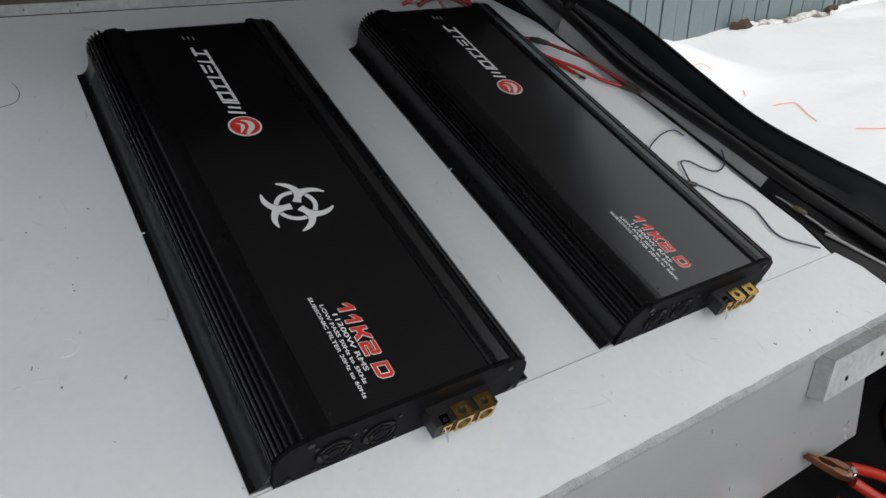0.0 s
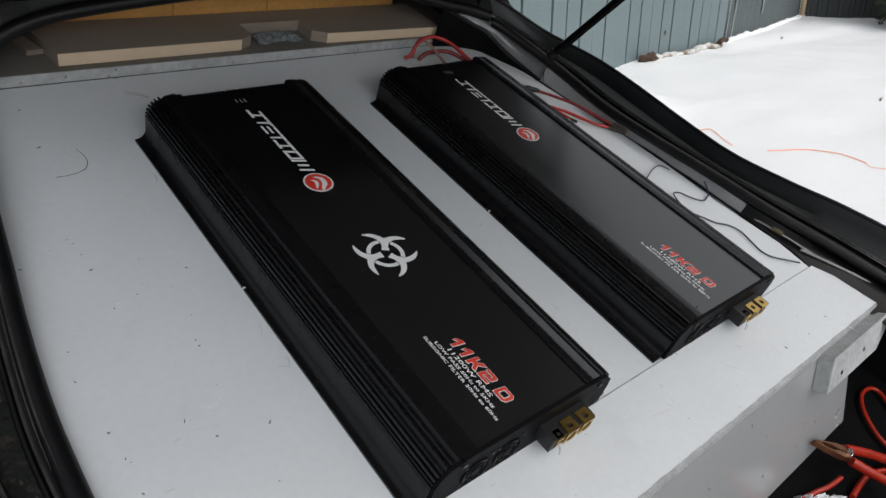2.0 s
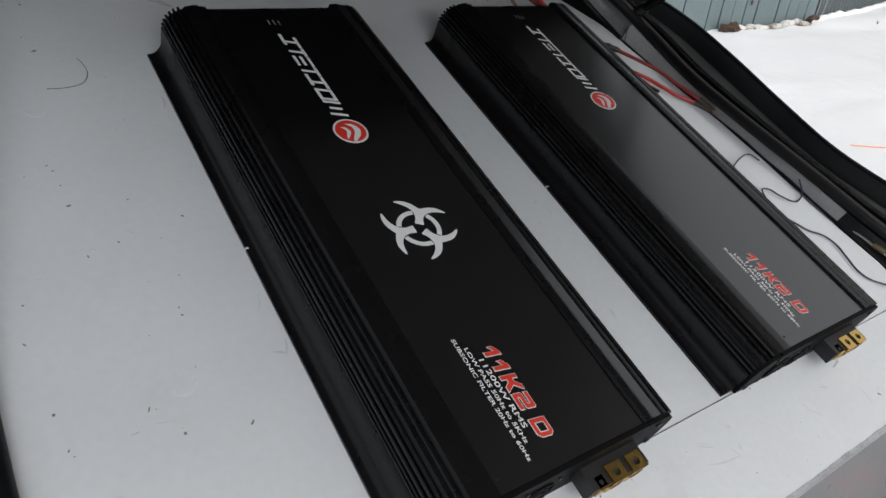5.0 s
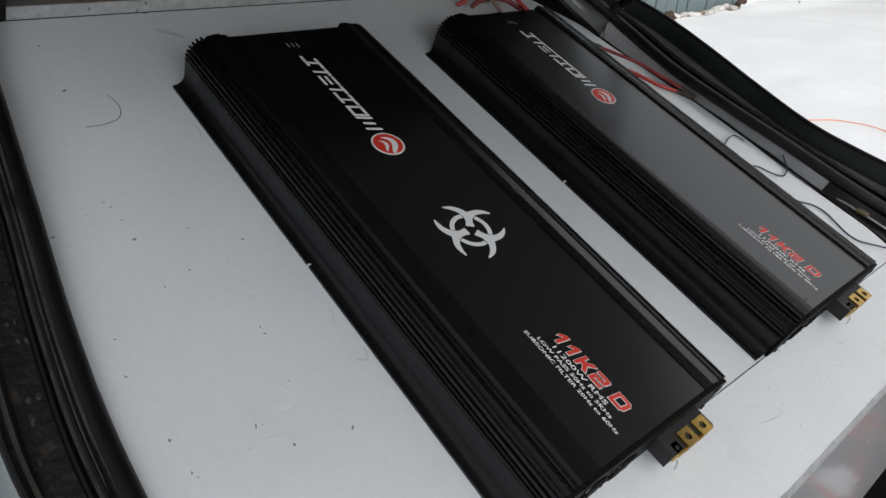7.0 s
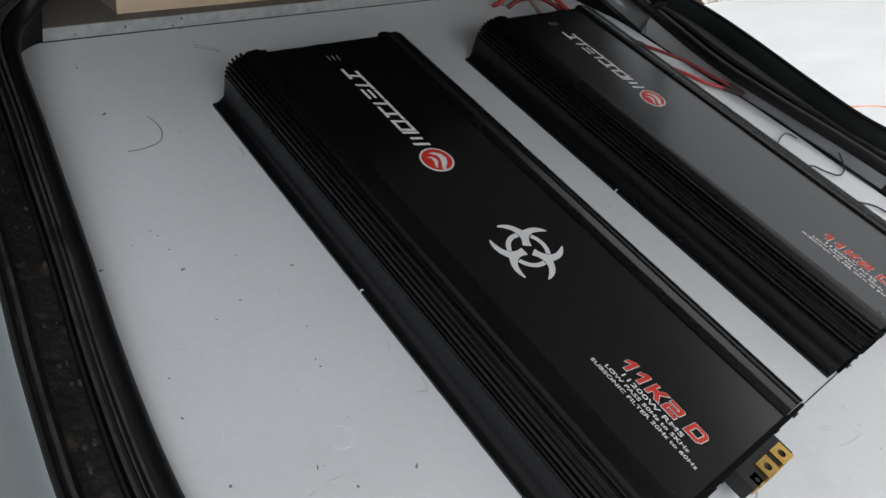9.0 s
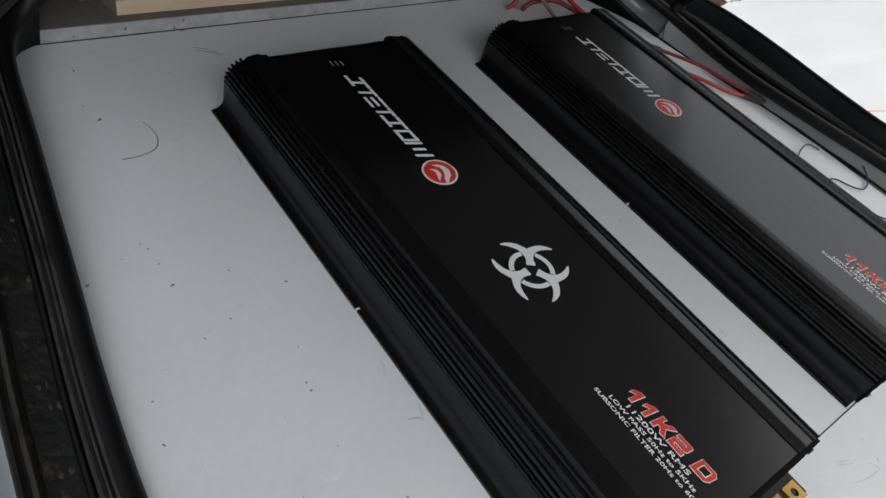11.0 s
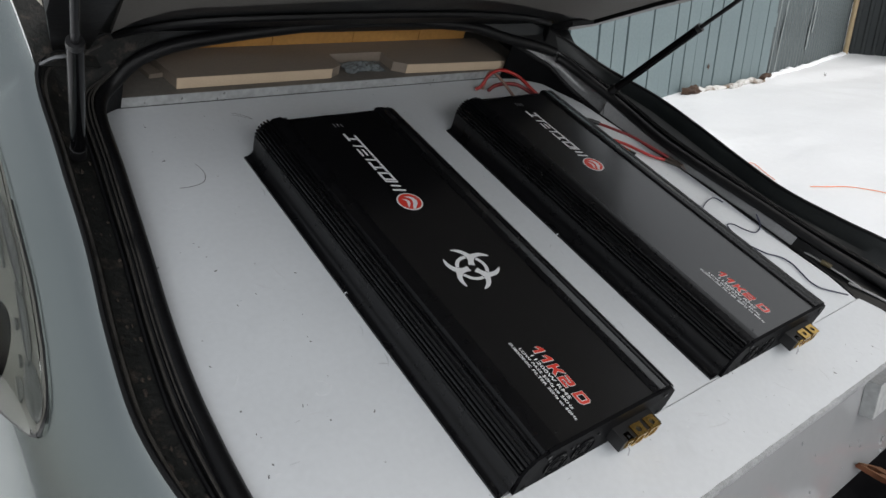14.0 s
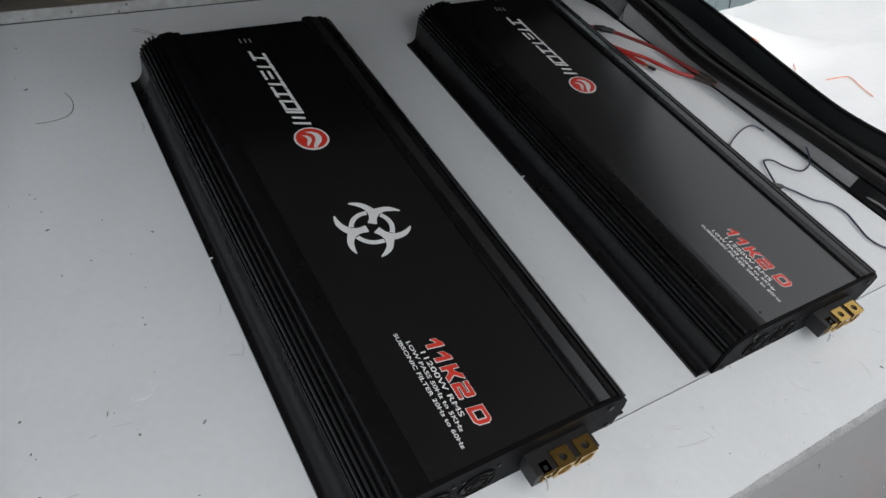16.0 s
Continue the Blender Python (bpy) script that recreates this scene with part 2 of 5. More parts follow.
def thing(name, label, category, at=(0, 0, 0), group="", kind=""):
    ob = new(name)
    ob.empty_display_size = 0.05
    ob.location = at
    return tagged(ob, label, category, group, kind)


def bevelled(bm, width, seg=2):
    if width:
        es = [e for e in bm.edges if e.is_manifold and e.calc_face_angle(0) > 0.6]
        bmesh.ops.bevel(bm, geom=es, offset=width, segments=seg, affect="EDGES", clamp_overlap=True)
    return bm


def block(x0, x1, y0, y1, z0, z1, bev=0.0, seg=2):
    bm = bmesh.new()
    v = [bm.verts.new((x, y, z)) for z in (z0, z1) for x, y in ((x0, y0), (x1, y0), (x1, y1), (x0, y1))]
    for f in ((3, 2, 1, 0), (4, 5, 6, 7), (0, 1, 5, 4), (1, 2, 6, 5), (2, 3, 7, 6), (3, 0, 4, 7)):
        bm.faces.new([v[i] for i in f])
    return bevelled(bm, bev, seg)


def prism(outline, low, high, axis="z", bev=0.0):
    """A flat outline carried from low to high along an axis."""
    bm = bmesh.new()
    put = {"z": lambda a, b, h: (a, b, h), "y": lambda a, b, h: (a, h, b), "x": lambda a, b, h: (h, a, b)}[axis]
    lo = [bm.verts.new(put(a, b, low)) for a, b in outline]
    hi = [bm.verts.new(put(a, b, high)) for a, b in outline]
    n = len(outline)
    for i in range(n):
        bm.faces.new((lo[i], lo[(i + 1) % n], hi[(i + 1) % n], hi[i]))
    bm.faces.new(lo[::-1])
    bm.faces.new(hi)
    return bevelled(bm, bev)


def smooth_path(points, steps=8, closed=False):
    p = [Vector(q) for q in points]
    n, out = len(p), []
    last = n if closed else n - 1
    for i in range(last):
        a, b, c, d = (p[(i + k) % n] if closed else p[min(max(i + k, 0), n - 1)] for k in (-1, 0, 1, 2))
        for s in range(steps):
            t = s / steps
            out.append(0.5 * (2 * b + (c - a) * t + (2 * a - 5 * b + 4 * c - d) * t * t + (3 * b - a - 3 * c + d) * t**3))
    if not closed:
        out.append(p[-1])
    return out


def tube(points, radius, sides=8, steps=6, taper=None, flat=1.0):
    """A round bar along a smooth path."""
    bm = bmesh.new()
    path = smooth_path(points, steps)
    rings, side = [], None
    for i, q in enumerate(path):
        d = (path[min(i + 1, len(path) - 1)] - path[max(i - 1, 0)]).normalized()
        if side is None:
            side = d.cross(Vector((0.13, 0.21, 0.97))).normalized()
        side = (side - d * side.dot(d)).normalized()
        up = d.cross(side)
        r = radius * (taper(i / (len(path) - 1)) if taper else 1)
        rings.append([bm.verts.new(q + r * (side * math.cos(2 * math.pi * k / sides) + flat * up * math.sin(2 * math.pi * k / sides))) for k in range(sides)])
    for a, b in zip(rings, rings[1:]):
        for k in range(sides):
            bm.faces.new((a[k], a[(k + 1) % sides], b[(k + 1) % sides], b[k]))
    bm.faces.new(rings[0][::-1])
    bm.faces.new(rings[-1])
    return bm


def strip(rows, thick=0.0):
    """A sheet through rows of points, with a thickness downwards."""
    bm = bmesh.new()
    v = [[bm.verts.new(q) for q in r] for r in rows]
    for a, b in zip(v, v[1:]):
        for k in range(len(a) - 1):
            bm.faces.new((a[k], a[k + 1], b[k + 1], b[k]))
    if thick:
        bmesh.ops.recalc_face_normals(bm, faces=bm.faces)
        bmesh.ops.solidify(bm, geom=bm.faces[:], thickness=thick)
    return bm


def disc(cx, cy, r, z0, z1, n=28, inner=0.0, a0=0.0, a1=360.0, turn="z", mid=0.0):
    """A disc or, with an inner radius, a ring or an arc of one, from z0 to z1."""
    full = abs(a1 - a0) >= 359.9
    angles = [radians(a0 + (a1 - a0) * k / n) for k in range(n if full else n + 1)]
    outer = [(cx + r * math.cos(a), cy + r * math.sin(a)) for a in angles]
    if not inner:
        return prism(outer, z0, z1, turn)
    bm = bmesh.new()
    put = {"z": lambda a, b, h: (a, b, h), "y": lambda a, b, h: (a, h, b)}[turn]
    ins = [(cx + inner * math.cos(a), cy + inner * math.sin(a)) for a in angles]
    v = [[bm.verts.new(put(*q, h)) for q in ring] for ring in (outer, ins) for h in (z0, z1)]
    m = len(angles)
    for k in range(m if full else m - 1):
        j = (k + 1) % m
        bm.faces.new((v[0][k], v[0][j], v[1][j], v[1][k]))
        bm.faces.new((v[2][k], v[3][k], v[3][j], v[2][j]))
        bm.faces.new((v[1][k], v[1][j], v[3][j], v[3][k]))
        bm.faces.new((v[0][k], v[2][k], v[2][j], v[0][j]))
    if not full:
        for k in (0, m - 1):
            bm.faces.new((v[0][k], v[1][k], v[3][k], v[2][k]))
    return bm


def joined(*parts):
    """Several bmeshes as one."""
    out = bmesh.new()
    for b in parts:
        me = bpy.data.meshes.new("tmp")
        b.to_mesh(me)
        b.free()
        out.from_mesh(me)
        bpy.data.meshes.remove(me)
    return out


def lettering(text, size, bold=0.0, shear=0.0, width=None, deep=0.0003):
    """A line of raised lettering that starts at the origin, runs along x and stands along y, fitted to a width."""
    cu = bpy.data.curves.new("line", "FONT")
    cu.body, cu.size, cu.extrude, cu.offset, cu.shear, cu.resolution_u = text, size, deep, bold, shear, 3
    ob = bpy.data.objects.new("line", cu)
    scene.collection.objects.link(ob)
    bpy.context.view_layer.update()
    me = bpy.data.meshes.new_from_object(ob.evaluated_get(bpy.context.evaluated_depsgraph_get()))
    bpy.data.objects.remove(ob)
    bpy.data.curves.remove(cu)
    bm = bmesh.new()
    bm.from_mesh(me)
    bpy.data.meshes.remove(me)
    lo, hi = min(v.co.x for v in bm.verts), max(v.co.x for v in bm.verts)
    base = min(v.co.y for v in bm.verts)
    k = width / (hi - lo) if width else 1
    for v in bm.verts:
        v.co.x, v.co.y = (v.co.x - lo) * k, v.co.y - base
    return bm


Z = 0.75  # top of the painted boot floor
SNOW = 0.05

# ---- boot floor, box and shelf ----
tagged(part("floor", prism([(-0.213, 0.0005), (0.829, 0.0005), (0.837, 0.06), (0.826, 0.187), (0.827, 0.29), (0.815, 0.55), (0.765, 0.800), (-0.152, 0.800), (-0.172, 0.66), (-0.197, 0.45), (-0.217, 0.22)], Z - 0.016, Z), M_BOARD), "white painted boot floor board with chips and pencil marks", "floor", kind="structure")

SLOPE = 0.55


def face_y(z):
    return -0.113 - SLOPE * (Z - 0.015 - z)


box = thing("box_panel", "white painted box panel across the boot with a glossy sloping front", "panel", (0, 0, Z))
top = block(-0.205, 0.835, -0.1045, -0.0006, -0.015, 0.0015, 0.0008)
for v in top.verts:
    if v.co.x > 0.7:
        v.co.x += 0.055 * min(1, max(0, -v.co.y / 0.11))
part("top_board", top, M_BOARD, box)
rows = []
for k in range(110):
    x = -0.20 + 1.088 * k / 109
    w1, w2 = 0.0012 * noise.noise(Vector((x * 45, 0, 0))), 0.0010 * noise.noise(Vector((x * 70, 5, 0)))
    rows.append([Vector((x, y, z)) for y, z in ((-0.1030, -0.006), (-0.1042 + w1, 0.0018), (-0.1078 + w2, 0.0004 + w1), (-0.1102 + 0.6 * w2, -0.0040 + w1), (-0.1108 + 0.3 * w2, -0.0082), (-0.1030, -0.006))])
part("raw_edge", strip(rows), M_EDGE, box, "bare rough grey cut edge of the top board")
zb = 0.600
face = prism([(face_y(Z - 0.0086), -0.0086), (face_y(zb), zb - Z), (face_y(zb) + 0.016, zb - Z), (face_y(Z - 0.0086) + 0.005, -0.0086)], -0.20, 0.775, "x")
# coloured darker than the top board to stand for the shade on this face
part("front_board", face, M_GLOSS_SHADED, box, "glossy white painted sloping front board, toned grey for its shade")
for x, z, r in ((0.46, 0.722, 0.0024), (0.505, 0.69, 0.0016), (0.62, 0.66, 0.0015), (0.655, 0.655, 0.002), (0.66, 0.645, 0.0018), (0.60, 0.635, 0.0018), (0.50, 0.64, 0.002), (0.36, 0.69, 0.0018)):
    chip = disc(0, 0, r, -0.0006, 0.0006, 7)
    for v in chip.verts:
        v.co.x *= random.uniform(0.4, 1.0)
        v.co.y *= random.uniform(0.8, 1.4)
    ch = part("paint_chip", chip, M_EDGE, box)
    ch.matrix_local = pose(x, face_y(z) - 0.0004, z - Z, 90 - math.degrees(math.atan(SLOPE)), 0, 20)

for k in range(9):
    x, z = 0.742 + random.uniform(-0.012, 0.012), 0.618 + random.uniform(-0.012, 0.012)
    flake = disc(0, 0, random.uniform(0.0015, 0.0035), -0.0004, 0.0008, 6)
    for v in flake.verts:
        v.co.x *= random.uniform(0.5, 1.2)
    part("paint_flake", flake, M_BRUSHED, box).matrix_local = pose(x, face_y(z) - 0.0006, z - Z, 90 - math.degrees(math.atan(SLOPE)), 0, 40 * k)

cleat = thing("wooden_cleat", "rough grey painted wooden cleat screwed to the box front", "cleat", (0.712, face_y(0.725), 0.725))
facing = pose(0, 0, 0, 90 - math.degrees(math.atan(SLOPE)), 0, 0)
part("batten", prism([(-0.076, -0.028), (0.105, -0.028), (0.140, -0.004), (0.138, 0.0205), (-0.060, 0.0205)], 0.0005, 0.0205, "z", 0.0015), M_BRUSHED, cleat).matrix_local = facing
part("worn_edge", prism([(-0.059, 0.0208), (0.134, 0.0208), (0.134, 0.0216), (-0.059, 0.0216)], 0.001, 0.0205, "z"), M_EDGE, cleat, "bare scuffed upper edge").matrix_local = facing
part("worn_end", prism([(-0.0768, -0.0275), (-0.0638, 0.0150), (-0.0648, 0.0153), (-0.0778, -0.0272)], 0.001, 0.0200, "z"), M_BRUSHED, cleat, "roughly painted sawn end").matrix_local = facing
for sx, sz in ((0.05, -0.006), (-0.03, -0.012)):
    part("screw", disc(sx, sz, 0.0035, 0.0200, 0.0212, 12), M_STEEL, cleat).matrix_local = facing

shelf = thing("rear_shelf", "grey-white painted shelf board behind the boot floor", "shelf", (0, 0.79, Z))
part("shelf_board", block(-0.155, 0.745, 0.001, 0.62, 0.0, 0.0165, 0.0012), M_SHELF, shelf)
part("front_edge", block(-0.155, 0.745, -0.0012, 0.0008, 0.0008, 0.0168, 0.0006), M_BRUSHED, shelf, "roughly painted front edge of the shelf")


for x, z, r in ((-0.033, 0.009, 0.0026), (0.025, 0.0035, 0.0022), (0.036, 0.0125, 0.0024), (-0.09, 0.006, 0.0014), (0.13, 0.010, 0.0012), (0.22, 0.005, 0.0018), (0.31, 0.012, 0.0012), (0.47, 0.006, 0.0022), (0.58, 0.011, 0.0014)):
    nick = disc(x, z, r, -0.0016, -0.0010, 7, turn="y")
    for v in nick.verts:
        v.co.x = x + (v.co.x - x) * random.uniform(0.3, 0.9)
    part("paint_nick", nick, M_PENCIL, shelf)
part("shadow_gap", block(-0.152, 0.742, -0.0028, -0.0013, 0.0002, 0.0008), M_HOLE, shelf, "dark gap along the floor")


def panel(name, outline, label):
    p = thing(name, label, "board", (0, 0, Z + 0.0168), group="boards on the shelf")
    part("face", prism(outline, 0.0, 0.019, "z", 0.0006), M_MDF, p)
    return p


board = panel("fibreboard_panel", [(-0.036, 0.806), (0.243, 0.806), (0.266, 0.818), (0.264, 0.858), (0.380, 0.858), (0.383, 0.818), (0.408, 0.8045), (0.662, 0.795), (0.668, 0.81), (0.655, 0.90), (-0.055, 0.90)], "raw brown fibreboard panel with a notch lying on the shelf")
part("cut_edge", block(-0.036, 0.243, 0.8045, 0.8058, 0.0003, 0.0187), M_MDF_EDGE, board, "pale sawn front edge")
part("cut_edge", prism([(0.408, 0.8041), (0.662, 0.7946), (0.662, 0.7935), (0.408, 0.8030)], 0.0003, 0.0187), M_MDF_EDGE, board, "pale sawn front edge")
part("chamfer", prism([(0.2432, 0.8045), (0.267, 0.8165), (0.2545, 0.836), (0.2405, 0.826)], 0.0195, 0.0200), M_MDF, board, "pale chamfered corner")
part("chamfer", prism([(0.4078, 0.8035), (0.3815, 0.8165), (0.386, 0.838), (0.402, 0.826)], 0.0195, 0.0200), M_MDF, board, "pale chamfered corner")
spare = panel("fibreboard_panel", [(-0.066, 0.842), (-0.044, 0.844), (-0.062, 0.90), (-0.08, 0.90)], "narrow strip of brown fibreboard beside the panel")
spare.scale.z = 0.4

plank = thing("pine_plank", "yellow pine plank standing behind the panels", "plank", (0, 0.903, Z + 0.0168))
for x0, x1, h in ((-0.05, 0.17, 0.050), (0.17, 0.34, 0.062), (0.34, 0.50, 0.062), (0.50, 0.625, 0.054)):
    part("slat", block(x0 + 0.0006, x1 - 0.0006, 0.0, 0.02, 0.0, h, 0.001), M_PINE, plank)

foil = bmesh.new()
bmesh.ops.create_grid(foil, x_segments=16, y_segments=12, size=0.5)
for v in foil.verts:
    w = noise.noise(v.co * 9) * 0.5 + noise.noise(v.co * 21) * 0.25
    v.co = Vector((v.co.x * 0.085, v.co.y * 0.042, 0.003 + 0.014 * (w + 0.35) * max(0, 1 - 2.6 * v.co.xy.length_squared)))
fo = part("plastic_wrap", foil, M_FOIL)
fo.location = (0.324, 0.832, Z + 0.0168)
tagged(fo, "crumpled clear plastic wrap between the fibreboard panels", "wrap")


# ---- boot opening of the car ----
def rows_between(inner, outer, steps=8):
    return list(zip(smooth_path(inner, steps), smooth_path(outer, steps)))


LEFT_IN = [(-0.09, -0.42, 0.72), (-0.18, -0.18, 0.74), (-0.216, 0.05, 0.755), (-0.220, 0.20, 0.758), (-0.213, 0.32, 0.763), (-0.198, 0.45, 0.772), (-0.180, 0.60, 0.778), (-0.162, 0.74, 0.778)]
LEFT_OUT = [(-0.11, -0.50, 0.70), (-0.19, -0.22, 0.73), (-0.252, 0.05, 0.754), (-0.281, 0.20, 0.764), (-0.277, 0.32, 0.774), (-0.263, 0.45, 0.794), (-0.254, 0.60, 0.819), (-0.236, 0.77, 0.838)]
TOP_IN = [(-0.132, 0.785, 0.793), (-0.085, 0.787, 0.836), (0.02, 0.788, 0.860), (0.28, 0.788, 0.883), (0.50, 0.786, 0.872), (0.62, 0.780, 0.846)]
TOP_OUT = [(-0.170, 0.80, 0.855), (-0.09, 0.802, 0.886), (0.02, 0.803, 0.905), (0.30, 0.804, 0.920), (0.56, 0.803, 0.906), (0.70, 0.80, 0.874)]
RIGHT_IN = [(0.742, 0.745, 0.828), (0.797, 0.665, 0.806), (0.830, 0.57, 0.788), (0.822, 0.46, 0.785), (0.830, 0.34, 0.785), (0.845, 0.23, 0.785), (0.862, 0.11, 0.785), (0.889, -0.008, 0.785), (0.93, -0.20, 0.78)]
RIGHT_OUT = [(0.805, 0.768, 0.840), (0.872, 0.69, 0.812), (0.904, 0.57, 0.811), (0.906, 0.46, 0.810), (0.903, 0.34, 0.806), (0.903, 0.23, 0.805), (0.916, 0.12, 0.815), (0.932, 0.01, 0.828), (0.97, -0.20, 0.835)]
INNER, OUTER = LEFT_IN + TOP_IN + RIGHT_IN, LEFT_OUT + TOP_OUT + RIGHT_OUT
pairs = rows_between(INNER, OUTER, 7)

car = thing("car", "silver-green car with its boot open, seen at the boot opening", "car", (0.3, 0.3, SNOW))
CAR = Vector(car.location)


def under_car(bm, name, mat, label="", smooth=True, parent=None):
    bmesh.ops.translate(bm, verts=bm.verts, vec=-CAR)
    return part(name, bm, mat, parent or car, label, smooth)


chan = []
for i, (a, b) in enumerate(pairs):
    wob = 0.0012 * noise.noise(Vector((i * 0.35, 0, 0)))
    prof = ((0.0, -0.008), (0.18, -0.014), (0.24, -0.022), (0.5, -0.0245 + wob), (0.78, -0.024), (0.84, -0.010), (0.93, -0.003), (1.0, 0.0))
    chan.append([a.lerp(b, u) + Vector((0, 0, h)) for u, h in prof])
under_car(strip(chan[: 7 * 8 + 10], 0.0015), "gutter", M_GUTTER, "dirty rusty rain gutter beside the boot opening")
under_car(strip(chan[7 * 8 + 9 :], 0.0015), "gutter", M_GUTTER_CLEAN, "black painted rain gutter round the boot opening")


def along(off_u, off_z):
    return [a.lerp(b, off_u) + Vector((0, 0, off_z)) for a, b in pairs]


def bead(path, radius, sides=8, flat=1.0):
    return tube(path[::2], radius, sides, 2, flat=flat)


split = 7 * (len(LEFT_IN) + len(TOP_IN)) + 1
seal = under_car(bead(along(0.08, -0.003)[: split + 1], 0.0105, 10), "weatherstrip", M_RUBBER, "black rubber weatherstrip round the boot opening")
under_car(bead(along(-0.11, -0.004)[split:], 0.0095, 10), "weatherstrip", M_RUBBER, "black rubber weatherstrip round the boot opening")
under_car(bead(along(0.05, 0.0035)[split:], 0.0016, 6), "seal_lip", M_LIP, "shiny thin lip of the weatherstrip")
under_car(bead(along(0.12, 0.0025)[split:], 0.0016, 6), "seal_lip", M_LIP, "shiny thin lip of the weatherstrip")
under_car(bead(along(0.27, -0.010), 0.0042), "seal_lip", M_RUBBER)
under_car(bead(along(0.38, -0.019), 0.003), "seal_lip", M_RUBBER)
under_car(bead(along(0.96, 0.0), 0.0032), "gutter_flange", M_RUBBER)
for u_, z_, r_ in ((0.17, 0.0035, 0.0016), (0.23, -0.0015, 0.0013), (0.31, -0.0075, 0.0016), (0.86, -0.006, 0.0028)):
    under_car(bead(along(u_, z_)[: 7 * len(LEFT_IN) + 3], r_, 6), "dusty_lip", M_DUST, "dusty grey-brown lip of the seal")
skirt = []
for i, (a, b) in enumerate(pairs):
    inward = (a - b).normalized()
    inward.z = 0
    drop = min(-0.012, Z - 0.012 - a.z)
    skirt.append([a + inward * 0.001 + Vector((0, 0, -0.004)), a - inward * 0.004 + Vector((0, 0, drop * 0.45)), a - inward * 0.012 + Vector((0, 0, drop))])
nl, nt = 7 * len(LEFT_IN), 7 * (len(LEFT_IN) + len(TOP_IN))
under_car(strip(skirt[: nl + 3], 0.002), "inner_skirt", M_RUBBER, "black inner skirt below the weatherstrip")
# glossy side trim from the edge of the floor up to the weatherstrip, wider towards the shelf
FLOOR_Y = (0.0, 0.06, 0.187, 0.29, 0.39, 0.55, 0.60, 0.652)
FLOOR_X = (0.831, 0.839, 0.837, 0.832, 0.8225, 0.800, 0.795, 0.790)
trim_rows = []
for a, b in [q for q in pairs[nt + 1 :] if q[0].y < 0.625]:
    inward = (a - b).normalized()
    high = a + inward * (0.012 if a.y < 0.3 else 0.016) + Vector((0, 0, -0.011))
    low = Vector((float(np.interp(high.y, FLOOR_Y, FLOOR_X)), high.y, Z - 0.003))
    if high.x < low.x + 0.004:
        high.x = low.x + 0.004
    trim_rows.append([low, low.lerp(high, 0.35) + Vector((0.0015, 0, -0.002)), low.lerp(high, 0.7) + Vector((0.001, 0, -0.001)), high, high + Vector((0.012, 0, -0.002))])
cut = [k for k, r in enumerate(trim_rows) if r[0].y > 0.13][-1]
# lighter grey paints in the reflection along this stretch of the trim
under_car(strip(trim_rows[: cut + 1], 0.002), "side_trim", M_TRIM_LIT, "glossy inner side trim, its reflected light put into the grey")
under_car(strip(trim_rows[cut:], 0.002), "inner_skirt", M_RUBBER, "black inner skirt below the weatherstrip")
under_car(tube([(0.7950, 0.600, 0.7535), (0.7985, 0.606, 0.763), (0.803, 0.613, 0.773)], 0.0007, 6, 4), "trim_seam", M_HOLE)
edge_ = smooth_path([(0.796, 0.61, 0.751), (0.790, 0.652, 0.757), (0.777, 0.684, 0.766), (0.764, 0.712, 0.777), (0.748, 0.745, 0.793), (0.722, 0.762, 0.803), (0.69, 0.776, 0.816), (0.65, 0.782, 0.832)], 4)
upper = smooth_path([(0.814, 0.605, 0.782), (0.805, 0.645, 0.792), (0.795, 0.672, 0.800), (0.781, 0.702, 0.810), (0.762, 0.735, 0.822), (0.737, 0.757, 0.832), (0.70, 0.770, 0.840), (0.66, 0.778, 0.845)], 4)
# same trim further up, in a darker grey where it reflects less light
under_car(strip([[p, p.lerp(q, 0.3) + Vector((0.004, 0.004, -0.003)), p.lerp(q, 0.65) + Vector((0.004, 0.004, -0.002)), q, q + Vector((0.008, 0.008, 0))] for p, q in zip(edge_, upper)], 0.002), "corner_trim", M_CORNER, "shiny corner trim, toned darker for its dark reflection")
under_car(tube(edge_[::2], 0.0042, 8, 3), "trim_piping", M_RUBBER, "black piping along the edge of the trim")
under_car(strip([[p, Vector((p.x - 0.002, p.y + 0.003, Z - 0.004))] for p in edge_], 0.002), "corner_wall", M_DARK, "", False)
under_car(tube([(0.832, 0.008, Z + 0.0003), (0.840, 0.06, Z + 0.0003), (0.837, 0.187, Z + 0.0003), (0.832, 0.29, Z + 0.0003), (0.823, 0.39, Z + 0.0003), (0.801, 0.55, Z + 0.0003), (0.795, 0.62, Z + 0.0003)], 0.0024, 8, 5, taper=lambda u: 0.7 + 0.5 * math.sin(19 * u) ** 2), "gap_edge", M_RUBBER)
top_skirt = [[a + Vector((0, 0.0, -0.004)), a + Vector((0, 0.02, -0.003)), a + Vector((0, 0.05, 0.03))] for a, b in pairs[nl - 2 : nt + 3]]
under_car(strip(top_skirt, 0.002), "parcel_edge", M_RUBBER)

grime = bmesh.new()
for _ in range(70):
    a, b = pairs[random.randint(10, nl - 1)]
    u = random.uniform(0.44, 0.76)
    c, r = a.lerp(b, u) + Vector((0, 0, -0.0222)), random.choice((0.0007, 0.001, 0.0013, 0.0018, 0.0026))
    ring = [grime.verts.new(c + Vector((r * random.uniform(0.5, 1.3) * math.cos(k), 2.0 * r * random.uniform(0.5, 1.3) * math.sin(k), 0))) for k in (0, 1, 2, 3, 4, 5)]
    peak = grime.verts.new(c + Vector((0, 0, 0.0012)))
    for k in range(6):
        grime.faces.new((ring[k], ring[(k + 1) % 6], peak))
